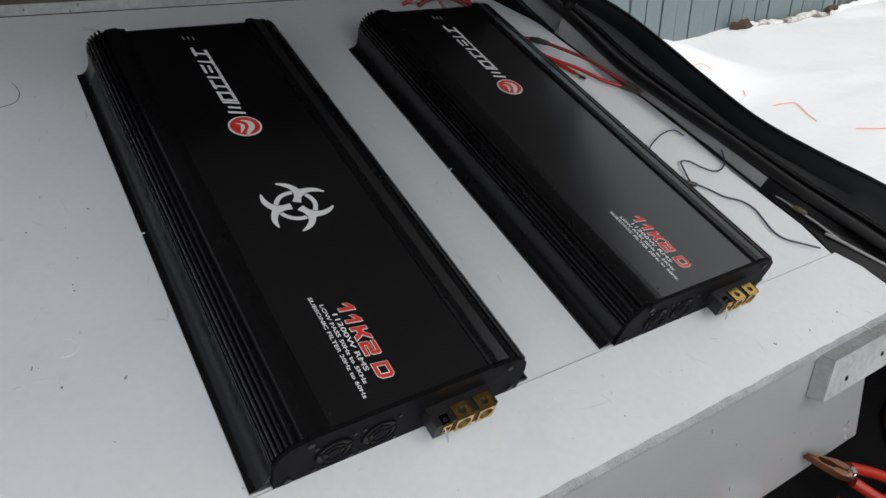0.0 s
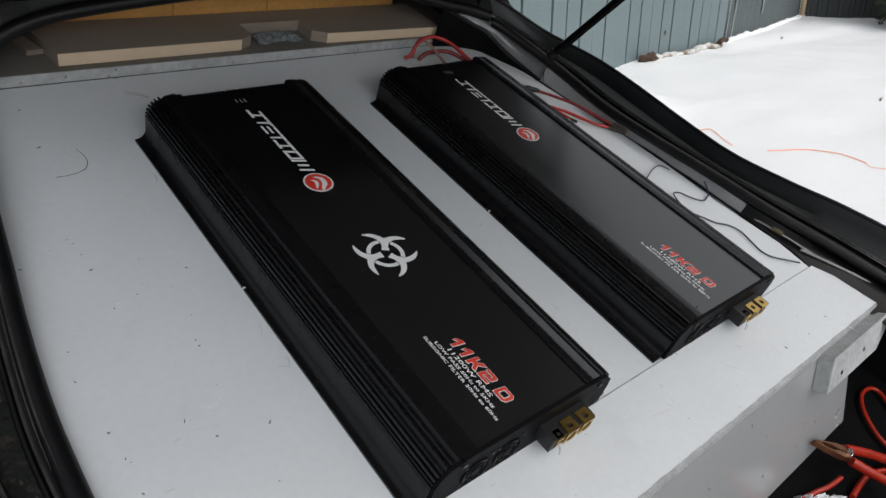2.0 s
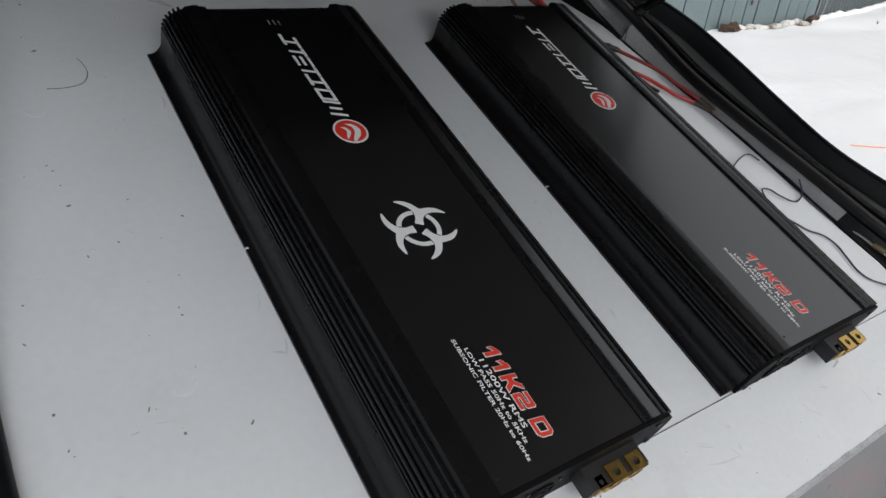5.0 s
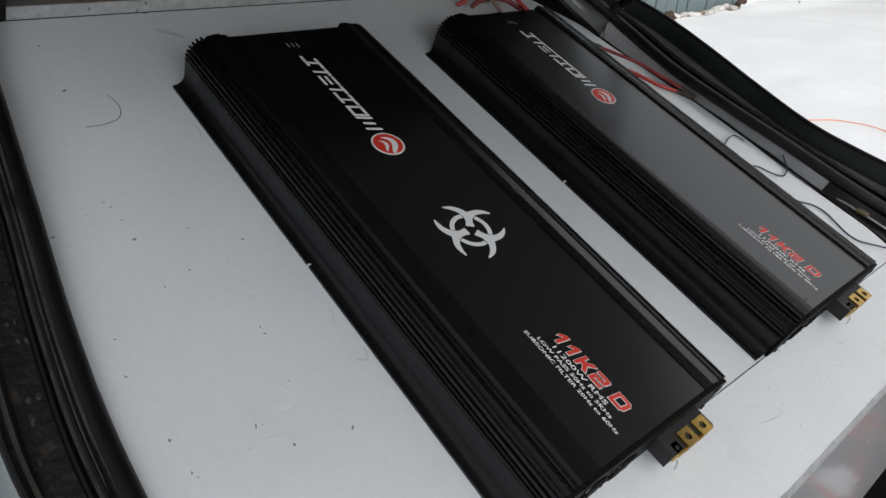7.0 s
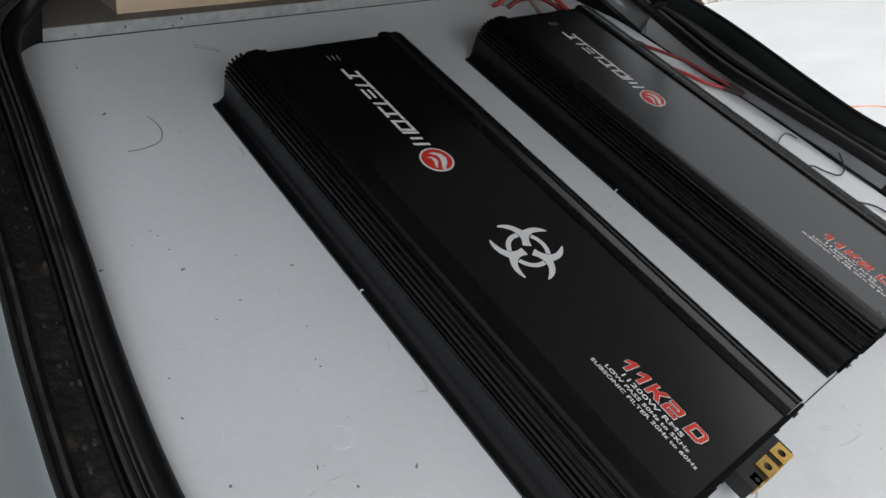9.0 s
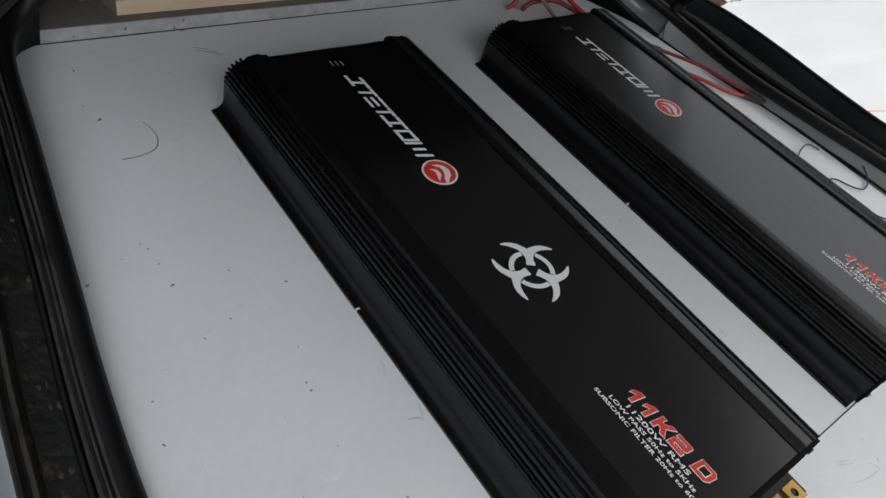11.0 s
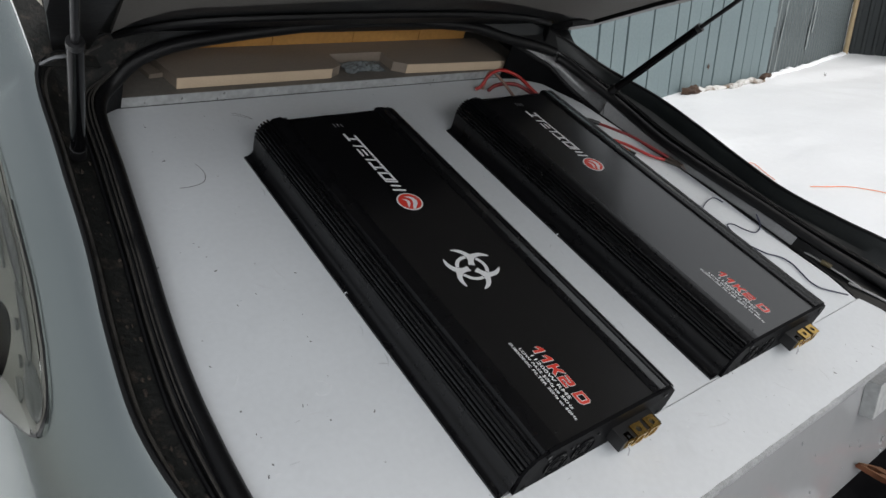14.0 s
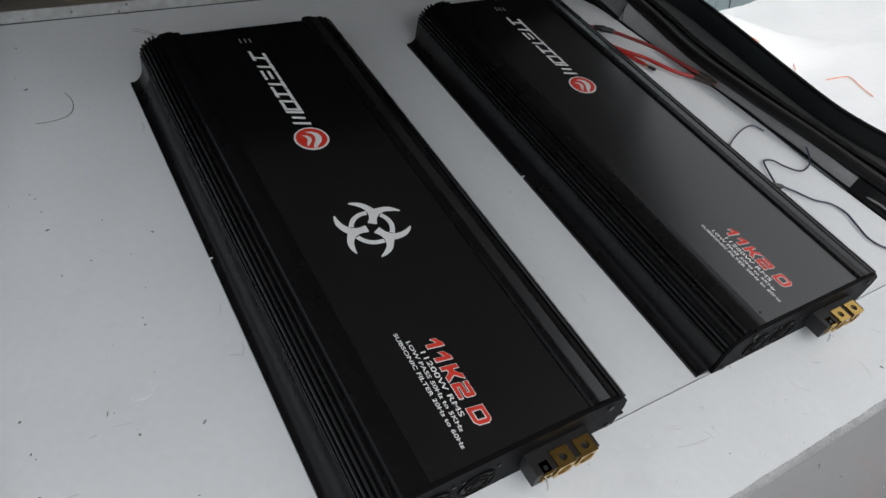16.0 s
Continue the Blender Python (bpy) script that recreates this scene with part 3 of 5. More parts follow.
dirt = part("rust_flakes", grime, M_FLAKE)
tagged(dirt, "brown rust flakes and dirt lying in the gutter", "dirt", kind="stuff")

def to_sill(rows):
    """Carries each row of a body side straight down to the sill."""
    down = LEVEL.to_3x3().inverted() @ Vector((0, 0, -1))
    return [r + [r[-1] + down * max(0.02, (LEVEL @ r[-1]).z - 0.06)] for r in rows]




def side_out(a, b):
    """The level way out of the left side: square to the gutter at the bumper, straight out further on."""
    flat = Vector((b.x - a.x, b.y - a.y, 0)).normalized()
    k = min(1.0, max(0.0, (b.y - 0.15) / 0.45))
    return flat.lerp(Vector((-1, 0.1, 0)).normalized(), k * k * (3 - 2 * k)).normalized()


SIDE = ((0.0, -0.001), (0.006, -0.002), (0.022, -0.013), (0.07, -0.066), (0.125, -0.145), (0.165, -0.26), (0.18, -0.42))
edge_line = [(b, side_out(a, b)) for a, b in pairs[: nl - 6]]
for q in ((-0.237, 0.80, 0.849), (-0.238, 0.854, 0.870), (-0.242, 0.95, 0.909), (-0.25, 1.10, 0.970), (-0.27, 1.5, 1.10)):
    edge_line.append((Vector(q), Vector((-1, 0.1, 0)).normalized()))
fend = []
for b, out in edge_line:
    soft = float(np.interp(b.y, (0.55, 0.66, 0.72, 0.77, 0.80, 0.854), (0.0, 0.002, 0.003, 0.004, 0.002, 0.0)))
    fend.append([b + out * u + Vector((0, 0, h + soft * min(1.0, u / 0.022))) for u, h in SIDE])
under_car(strip(to_sill(fend), 0.001), "quarter_panel", M_BODY, "silver-green painted rear quarter panel and pillar")
fend = []
for a, b in pairs[nt - 3 :]:
    out = (b - a)
    out.z = 0
    out.normalize()
    fend.append([b + out * u + Vector((0, 0, h)) for u, h in ((0.0, -0.001), (0.006, -0.004), (0.03, -0.035), (0.06, -0.09), (0.09, -0.2), (0.10, -0.4))])
under_car(strip(to_sill(fend), 0.001), "quarter_panel", M_BODY, "silver-green painted rear quarter panel")
back = []
for a, b in pairs[nl - 3 : nt + 3]:
    back.append([b, b + Vector((0, 0.02, 0.004)), b + Vector((0, 0.12, 0.06)), b + Vector((0, 0.5, 0.28))])
under_car(strip(back, 0.001), "rear_window_surround", M_RUBBER, "black rear window surround")
# dark well in front of the box
under_car(block(-0.25, 1.0, -0.60, 0.10, 0.555, 0.575), "boot_well", M_DARK, "dark carpeted boot well", False)
under_car(block(-0.25, 1.0, -0.47, -0.45, 0.40, 0.735), "rear_panel", M_DARK, "", False)
under_car(block(0.985, 1.0, -0.60, 0.60, 0.42, 0.745), "well_side", M_DARK, "", False)
under_car(block(-0.25, -0.235, -0.60, 0.0, 0.42, 0.70), "well_side", M_DARK, "", False)

# boot lid, raised
lid_len = 1.25
lid = part("boot_lid", prism([(-0.480, 0.0), (-0.524, -0.253), (-0.545, -0.5), (-0.585, -lid_len), (0.675, -lid_len), (0.622, -0.5), (0.580, -0.22), (0.586, -0.06), (0.560, 0.0)], 0.012, 0.045, "z", 0.010), M_BODY, car, "raised boot lid")
lid.matrix_local = Matrix.Translation(Vector((0.28, 0.815, 0.845)) - CAR) @ pose(0, 0, 0, -37)
part("surround", prism([(-0.475, 0.012), (-0.520, -0.253), (-0.541, -0.5), (-0.575, -1.235), (0.665, -1.235), (0.616, -0.5), (0.575, -0.22), (0.580, -0.055), (0.555, 0.012)], 0.0080, 0.0118, "z", 0.001), M_RUBBER, lid, "black lid frame and hinge band")
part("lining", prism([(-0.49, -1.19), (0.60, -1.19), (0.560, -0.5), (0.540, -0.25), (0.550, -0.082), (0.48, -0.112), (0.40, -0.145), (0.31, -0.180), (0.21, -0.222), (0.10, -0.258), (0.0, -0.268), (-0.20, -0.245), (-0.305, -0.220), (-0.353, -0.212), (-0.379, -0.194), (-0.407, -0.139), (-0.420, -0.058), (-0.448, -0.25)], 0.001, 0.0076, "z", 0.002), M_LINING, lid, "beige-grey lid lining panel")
part("lid_frame", prism([(-0.485, 0.01), (-0.529, -0.253), (-0.55, -0.5), (-0.58, -1.23), (-0.50, -1.23), (-0.466, -0.27), (-0.440, 0.01)], -0.012, 0.0076, "z", 0.005), M_RUBBER, lid)
part("lid_frame", prism([(0.545, 0.01), (0.588, -0.06), (0.582, -0.22), (0.624, -0.5), (0.672, -1.23), (0.61, -1.23), (0.568, -0.5), (0.548, -0.25), (0.558, -0.082), (0.52, -0.055), (0.49, 0.01)], -0.006, 0.0076, "z", 0.005), M_RUBBER, lid)
part("lid_frame", block(-0.49, 0.60, -1.23, -1.195, -0.012, 0.0076, 0.006), M_RUBBER, lid)
part("lid_seal", tube([(-0.41, -0.03, 0.004), (-0.34, -0.105, 0.004), (-0.20, -0.135, 0.004), (0.10, -0.145, 0.004), (0.30, -0.115, 0.004), (0.46, -0.045, 0.004)], 0.006, 8, 5), M_RUBBER, lid, smooth=True)
for x_, y_ in ((0.36, -0.075), (0.375, -0.072), (0.47, -0.04)):
    part("clip", disc(x_, y_, 0.004, 0.0045, 0.0078, 10), M_BRASS, lid, "small brass-coloured clip")


def strut(base, mid, end):
    base, mid, end = Vector(base), Vector(mid), Vector(end)
    s = thing("gas_strut", "black gas strut between the gutter and the raised lid", "gas strut", base, group="boot struts")
    o = -base
    for name, a, b, r, m in (("cylinder", base, mid, 0.0082, M_STRUT), ("rod", mid, end, 0.0042, M_ROD)):
        bm = tube([a + o, a.lerp(b, 0.5) + o, b + o], r, 14, 2)
        part(name, bm, m, s, smooth=True)
    d = (mid - base).normalized()
    part("collar", tube([mid - d * 0.004 + o, mid + o, mid + d * 0.004 + o], 0.0087, 14, 2), M_PLASTIC, s, smooth=True)
    part("socket", tube([base - d * 0.012 + o, base + o, base + d * 0.010 + o], 0.0095, 12, 2), M_PLASTIC, s, smooth=True)
    return s


strut((0.815, 0.615, 0.805), (0.827, 0.506, 0.996), (0.838, 0.400, 1.178))
strut((-0.229, 0.601, 0.812), (-0.247, 0.500, 1.005), (-0.263, 0.402, 1.185))

# hinge corner beside the lid
trim_ = [[Vector(p) for p in r] for r in (((-0.235, 0.800, 0.851), (-0.213, 0.800, 0.846)), ((-0.236, 0.856, 0.873), (-0.203, 0.856, 0.872)), ((-0.240, 0.96, 0.914), (-0.195, 0.96, 0.914)))]
under_car(strip(trim_, 0.004), "pillar_trim", M_PILLAR, "cream painted inner edge of the pillar", False)

under_car(strip([[Vector(p) for p in r] for r in (((-0.235, 0.772, 0.836), (-0.150, 0.785, 0.822)), ((-0.236, 0.80, 0.858), (-0.160, 0.81, 0.845)), ((-0.237, 0.90, 0.893), (-0.15, 0.90, 0.880)))], 0.003), "hinge_pocket", M_GUTTER, "dark dirty hinge pocket")
under_car(tube([(-0.231, 0.758, 0.846), (-0.213, 0.752, 0.858), (-0.190, 0.735, 0.868)], 0.009, 8, 3, flat=0.3), "hinge_arm", M_CORNER, "dull grey hinge arm")
for x0, y0, x1 in ((-0.150, 0.80, -0.165), (0.735, 0.775, 0.800)):
    under_car(strip([[Vector((x0, y0, 0.745)), Vector((x0, y0, 0.87))], [Vector((x1, 1.25, 0.745)), Vector((x1, 1.25, 1.08))]], 0.004), "cabin_side", M_DARK, "", False)
under_car(strip([[Vector((-0.165, 1.25, 0.752)), Vector((-0.165, 1.25, 1.08))], [Vector((0.80, 1.25, 0.752)), Vector((0.80, 1.25, 1.08))]], 0.004), "cabin_back", M_DARK, "", False)

# tail lamp set into the left quarter panel
lamp = thing("tail_lamp", "clear tail lamp with a silvered housing in the quarter panel", "tail lamp", (-0.36, 0.45, 0.67))
LAMP = Vector(lamp.location)


def on_panel(y, u, lift):
    """A point on the left quarter panel: u is the way outwards from the gutter's edge."""
    rows_ = pairs[:nl]
    key = [q[1].y for q in rows_]
    a, b = (Vector([float(np.interp(y, key, [q[i][k] for q in rows_])) for k in range(3)]) for i in (0, 1))
    out = side_out(a, b)
    us, hs = (0.0, 0.022, 0.07, 0.125, 0.165, 0.18), (-0.001, -0.013, -0.066, -0.145, -0.26, -0.42)
    h = float(np.interp(u, us, hs))
    p = b + out * u + Vector((0, 0, h))
    p.y = y
    return p + Vector((-0.7, 0, 0.7)) * lift - LAMP


def lamp_patch(name, y0, y1, inset, lift, mat, label="", low=None, high=None, thick=0.003):
    """A patch of the lamp: pointed towards the bumper, wider towards the front of the car."""
    rows = []
    for k in range(30):
        t = (k / 29) ** 1.6
        y = y0 + (y1 - y0) * t
        a = float(np.interp(y, (0.288, 0.295, 0.31, 0.33, 0.37, 0.74), (0.071, 0.065, 0.059, 0.0555, 0.053, 0.052))) + inset
        b = float(np.interp(y, (0.288, 0.30, 0.36, 0.45, 0.55, 0.74), (0.073, 0.080, 0.102, 0.137, 0.166, 0.176))) - inset
        if low is not None:
            w = math.sqrt(max(0.02, 1 - (2 * t - 1) ** 2))
            mid_u = (low + high) / 2
            a, b = mid_u - (mid_u - low) * w, mid_u + (high - mid_u) * w
        b = max(b, a + 0.001)
        rows.append([on_panel(y, a + (b - a) * j / 8, lift + 0.003 * math.sin(math.pi * j / 8)) for j in range(9)])
    return part(name, strip(rows, thick), mat, lamp, label, True)


lamp_patch("housing", 0.292, 0.735, 0.002, 0.001, M_LENS_BACK, "silvered lamp housing")
lamp_patch("bezel", 0.288, 0.742, 0.0, 0.0, M_PLASTIC, "dark bezel")
lamp_patch("reflector", 0.385, 0.49, 0, 0.0045, M_DARK, "dark round reflector", 0.078, 0.120)
lamp_patch("reflector_facet", 0.298, 0.37, 0, 0.0043, M_LAMP_RIB, "grey facet", 0.060, 0.074, thick=0.001)
for yy, ye, u0, u1 in ((0.36, 0.47, 0.0615, 0.0685), (0.45, 0.60, 0.058, 0.0660), (0.335, 0.365, 0.074, 0.080), (0.50, 0.66, 0.069, 0.0745), (0.37, 0.385, 0.071, 0.0735), (0.415, 0.43, 0.070, 0.0725), (0.56, 0.72, 0.084, 0.105)):
    lamp_patch("reflector_rib", yy, ye, 0, 0.0044, M_LAMP_RIB, "", u0, u1, 0.0008)
lens = lamp_patch("lens", 0.290, 0.740, 0.0015, 0.0065, M_GLASS, "clear lens", thick=0.0015)
lens.visible_shadow = False


# ---- amplifiers ----
AMP_L, AMP_W, PLATE = 0.634, 0.286, 0.0578


def amp_section():
    """Cross-section of the extruded case: flanges, finned round sides, ears beside the sunken lid."""
    pts = [(0.0169, 0.0), (0.0169, 0.0285)]
    cx, cz, r = 0.0420, 0.0340, 0.0257
    for k in range(7):
        a0, a1 = 188 - k * 12.7, 188 - k * 12.7 - 6.2
        for a, q in ((a0, r - 0.0003), ((a0 + a1) / 2, r + 0.0001), (a1, r - 0.0003), (a1 - 0.5, r - 0.0044), (a1 - 6.0, r - 0.0044)):
            pts.append((cx + q * math.cos(radians(a)), cz + q * math.sin(radians(a))))
    pts += [(0.0420, 0.0588), (0.0470, 0.0596), (0.0520, 0.0604), (0.0560, 0.0606), (0.0566, 0.0588), (0.0650, 0.0584), (0.0650, 0.055)]
    pts += [(0.2220, 0.055), (0.2220, 0.0585), (0.2240, 0.0605), (0.2300, 0.0610), (0.2312, 0.0607), (0.2440, 0.0580)]
    cx, cz, r = 0.2460, 0.0340, 0.0248
    for k in range(4):
        a0, a1 = 88 - k * 17, 88 - k * 17 - 9
        for a, q in ((a0, r), (a1, r), (a1 - 1, r - 0.0028), (a1 - 7.5, r - 0.0028)):
            pts.append((cx + q * math.cos(radians(a)), cz + q * math.sin(radians(a))))
    pts += [(0.2707, 0.030), (0.2700, 0.016), (0.2710, 0.008), (0.2720, 0.0)]
    return pts


def ink(bm, at_x, at_y, lift):
    """Printing runs from the far end of the case towards the terminals, with its head towards the case's high side."""
    for v in bm.verts:
        x, y, z = v.co
        v.co = (at_x + y, at_y - x, PLATE + lift + z)
    return bm


def bored(centre, half, share, deep, n=32):
    """A plate with a round bore that goes in by a depth, lying in x and y with the bore along z."""
    bm = bmesh.new()
    (cx, cy), (hx, hy) = centre, half
    r = share * min(hx, hy)
    rings = [[], [], []]
    for k in range(n):
        a = 2 * math.pi * k / n
        c, q = math.cos(a), math.sin(a)
        m = 1 / max(abs(c) / hx, abs(q) / hy)
        for ring, (x, y, z) in zip(rings, ((c * m, q * m, 0), (c * r, q * r, 0), (c * r, q * r, deep))):
            ring.append(bm.verts.new((cx + x, cy + y, z)))
    for a, b in zip(rings, rings[1:]):
        for k in range(n):
            bm.faces.new((a[k], a[(k + 1) % n], b[(k + 1) % n], b[k]))
    return bm


def amplifier():
    amp = thing("amplifier", "black finned mono car amplifier lying on the white boot floor", "amplifier", (0, 0, Z), group="amplifiers on the boot floor")
    part("case", prism(amp_section(), 0.003, AMP_L - 0.002, "y"), M_BLACK, amp, smooth=False)
    cove = [(0.0030 + 0.0137 * math.sin(radians(a)), 0.0290 - 0.0258 * math.cos(radians(a))) for a in range(0, 91, 9)]
    part("flange", prism([(0.0, 0.0), (0.0, 0.0030)] + cove + [(0.0167, 0.0)], 0.003, 0.6245, "y"), M_BLACK, amp, smooth=True)
    part("flange", prism([(0.2722, 0.0), (0.2713, 0.0072), (0.2745, 0.0045), (AMP_W, 0.0035), (AMP_W, 0.0)], 0.003, 0.6245, "y"), M_BLACK, amp)
    part("side_rail", prism([(0.2314, 0.0609), (0.2440, 0.0583), (0.2440, 0.0578), (0.2314, 0.0604)], 0.0035, AMP_L - 0.0025, "y"), M_RAIL, amp, "smooth black rail beside the top plate")
    part("top_plate", block(0.0656, 0.2212, 0.004, AMP_L - 0.012, 0.0552, PLATE, 0.0006), M_PLATE, amp, "satin black top plate")
    # end plates
    outline = [(0.0185, 0.001), (0.0175, 0.034), (0.0215, 0.046), (0.030, 0.0545), (0.043, 0.0575), (0.240, 0.0575), (0.256, 0.0545), (0.2665, 0.045), (0.2695, 0.032), (0.2690, 0.001)]
    near = part("end_plate", prism(outline, -0.0008, 0.0026, "y", 0.0005), M_END, amp, "black end plate with two fan openings")
    part("end_plate", prism([(min(max(x, 0.0245), 0.262), z - 0.006 if z > 0.03 else z) for x, z in outline], AMP_L - 0.0016, AMP_L + 0.001, "y", 0.0005), M_BLACK, amp)
    part("plate_rim", block(0.046, 0.2235, -0.0010, 0.0034, 0.0570, 0.0592, 0.0006), M_END, amp)
    for fx in (0.070, 0.1125):
        part("fan_bore", disc(fx, 0.0245, 0.0165, -0.0012, -0.0006, 28, turn="y"), M_HOLE, near)
        ring = joined(disc(fx, 0.0245, 0.0175, -0.0024, -0.0010, 28, 0.0160, turn="y"), disc(fx, 0.0245, 0.0115, -0.0024, -0.0012, 24, 0.0100, turn="y"), disc(fx, 0.0245, 0.006, -0.0026, -0.0012, 20, turn="y"))
        part("fan_grille", ring, M_END, near)
        for k in range(5):
            a = 2 * math.pi * k / 5
            bm = block(-0.0008, 0.0008, -0.0022, -0.0012, 0.005, 0.0165)
            for v in bm.verts:
                x, z = v.co.x, v.co.z
                v.co.x, v.co.z = fx + x * math.cos(a) + z * math.sin(a), 0.0245 + z * math.cos(a) - x * math.sin(a)
            part("fan_grille", bm, M_END, near)
        for sx, sz in ((-0.017, 0.017), (0.017, 0.017), (-0.017, -0.017), (0.017, -0.017)):
            part("screw", disc(fx + sx, 0.0245 + sz, 0.0018, -0.0022, -0.0010, 10, turn="y"), M_PLASTIC, near)
    for sx, sz in ((0.030, 0.008), (0.047, 0.0515), (0.245, 0.048), (0.258, 0.009)):
        part("screw", disc(sx, sz, 0.0032, -0.0026, -0.0008, 12, turn="y"), M_PLASTIC, near)
    # power terminals
    term = part("terminal_block", block(0.156, 0.2220, -0.0215, -0.0008, 0.0160, 0.0345, 0.001), M_PLASTIC, amp, "black terminal block with gold clamps")
    for tx, w in ((0.1855, 0.0088), (0.2095, 0.0088), (0.1670, 0.0046)):
        zb_, zt = (0.0172, 0.0362) if w > 0.005 else (0.0215, 0.0345)
        y0, yb = (-0.0238, -0.0080) if w > 0.005 else (-0.0232, -0.0120)
        mz, my = (zb_ + zt) / 2 - 0.0006, (y0 + yb) / 2
        front = bored((tx, mz), (w, mz - zb_), 0.80, 0.010)
        for v in front.verts:
            v.co = Vector((v.co.x, y0 + v.co.z, v.co.y))
        lid_ = bored((tx, my), (w, my - y0), 0.46, 0.005)
        for v in lid_.verts:
            v.co = Vector((v.co.x, v.co.y, zt - v.co.z))
        clamp_ = part("gold_clamp", joined(front, lid_, block(tx - w, tx - w + 0.0005, y0, yb, zb_, zt), block(tx + w - 0.0005, tx + w, y0, yb, zb_, zt)), M_BRASS, term, "gold plated clamp")
        part("clamp_bore", disc(tx, mz, w * 0.79, y0 + 0.0098, y0 + 0.0102, 20, turn="y"), M_HOLE, clamp_)
        part("set_screw", disc(tx, my, w * 0.45, zt - 0.0048, zt - 0.0030, 16, w * 0.2), M_BRASS, clamp_)
        part("screw_recess", disc(tx, my, w * 0.21, zt - 0.0049, zt - 0.0040, 6), M_HOLE, clamp_)
    part("wire_strand", tube([(0.1660, -0.0215, 0.027), (0.1675, -0.0265, 0.020), (0.1695, -0.028, 0.011)], 0.0009, 6, 4), M_STEEL, term)
    # flange screws and slots
    for sy in (0.612, 0.018):
        part("flange_slot", disc(0.007, sy, 0.003, 0.0036, 0.0040, 12), M_HOLE, amp)
    part("flange_slot", block(-0.0003, 0.0034, 0.3164, 0.3186, -0.0002, 0.0032), M_BOARD, amp)
    part("plate_rivet", disc(0.070, 0.016, 0.0012, PLATE - 0.0005, PLATE + 0.0004, 10), M_PLASTIC, amp)
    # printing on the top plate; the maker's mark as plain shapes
    mark = part("printed_mark", ink(disc(0, 0, 0.0190, 0, 0.0002, 40), 0.1385, 0.399, 0.0), M_WHITE_INK, amp, "white-rimmed round red printed mark")
    part("mark_disc", ink(disc(0, 0, 0.0168, 0.00025, 0.0004, 40), 0.1385, 0.399, 0.0), M_RED_INK, mark)
    for shape in ([(-0.0118, -0.0030), (-0.0106, 0.0040), (-0.0060, 0.0096), (0.0010, 0.0112), (0.0080, 0.0084), (0.0128, 0.0030), (0.0168, -0.0006), (0.0150, -0.0036), (0.0098, -0.0010), (0.0046, 0.0026), (-0.0010, 0.0044), (-0.0060, 0.0036), (-0.0092, 0.0004)],
                  [(-0.0072, -0.0092), (-0.0058, -0.0034), (-0.0010, -0.0004), (0.0040, -0.0014), (0.0088, -0.0054), (0.0124, -0.0088), (0.0076, -0.0082), (0.0030, -0.0058), (-0.0014, -0.0046), (-0.0048, -0.0062)]):
        part("mark_sweep", ink(prism(shape, 0.00045, 0.0006), 0.1385, 0.399, 0.0), M_WHITE_INK, mark)
    at = 0.572
    for w, kind in ((0.023, 0), (0.016, 1), (0.020, 2), (0.017, 1), (0.023, 0), (0.021, 3), (0.026, 4)):
        bars = []
        h, t, g = 0.0185, 0.0036, 0.0016
        sl = lambda x, y: (x + 0.32 * y, y)
        if kind == 3:
            bars = [[(0, 0, w - g, t), (0, h - t, w - g, h), (0, t, t, h - t), (w - g - t, t, w - g, h - t)]]
        elif kind == 4:
            bars = [[(0, 0, t, h), (w - g - t, 0, w - g, h), ((w - g) / 2 - t / 2, 0.003, (w - g) / 2 + t / 2, h - 0.002)]]
        elif kind == 2:
            bars = [[(0, 0, w - g, t * 0.9), (0, (h - t) / 2, w - g - 0.002, (h + t) / 2 - 0.0004), (0, h - t * 0.9, w - g, h)]]
        elif kind == 1:
            bars = [[(0, h - t, w - g, h), ((w - g - t) / 2, 0, (w - g + t) / 2, h - t)]]
        else:
            bars = [[(0, h - t, w - g, h), ((w - g - t) / 2, t, (w - g + t) / 2, h - t), (-0.003, 0, w - g - 0.004, t)]]
        bm = joined(*[prism([sl(x0, y0), sl(x1, y0), sl(x1, y1), sl(x0, y1)], 0, 0.0002) for x0, y0, x1, y1 in bars[0]])
        part("printed_bar", ink(bm, 0.1295, at, 0.0), M_WHITE_INK, amp)
        at -= w
    for k in range(3):
        part("printed_tick", ink(prism([(0, 0), (0.009, 0), (0.010, 0.0012), (0.001, 0.0012)], 0, 0.0002), 0.128 + 0.006 * k, 0.604 - 0.001 * k, 0.0), M_GREY_INK, amp)
    H, t, u = 0.0146, 0.0036, 0.0031
    lo_, up_ = (H - u) / 2, (H + u) / 2

    def one(w):
        return [(w - t, 0), (w, 0), (w, H), (w - t * 0.9, H), (0, H * 0.72), (0, H * 0.44), (w - t, H * 0.68)]

    def kay(w):
        return [(0, 0), (t, 0), (t, 0.33 * H), (0.45 * w, 0.33 * H), (w - 1.3 * t, 0), (w, 0), (0.64 * w, 0.5 * H), (w, H), (w - 1.3 * t, H), (0.45 * w, 0.67 * H), (t, 0.67 * H), (t, H), (0, H)]

    def two(w):
        return [(0, 0), (w, 0), (w, u), (t, u), (t, lo_), (w - 0.0012, lo_), (w, lo_ + 0.0012), (w, H - 0.0012), (w - 0.0012, H), (0, H), (0, H - u), (w - t, H - u), (w - t, up_), (0.0012, up_), (0, up_ - 0.0012)]

    def dee(w):
        return [(0, 0), (w - 0.003, 0), (w, 0.003), (w, H - 0.003), (w - 0.003, H), (0, H)]

    def lean(poly, gx):
        return [(gx + x + 0.14 * y, y) for x, y in poly]

    def grown(poly, g):
        out, n = [], len(poly)
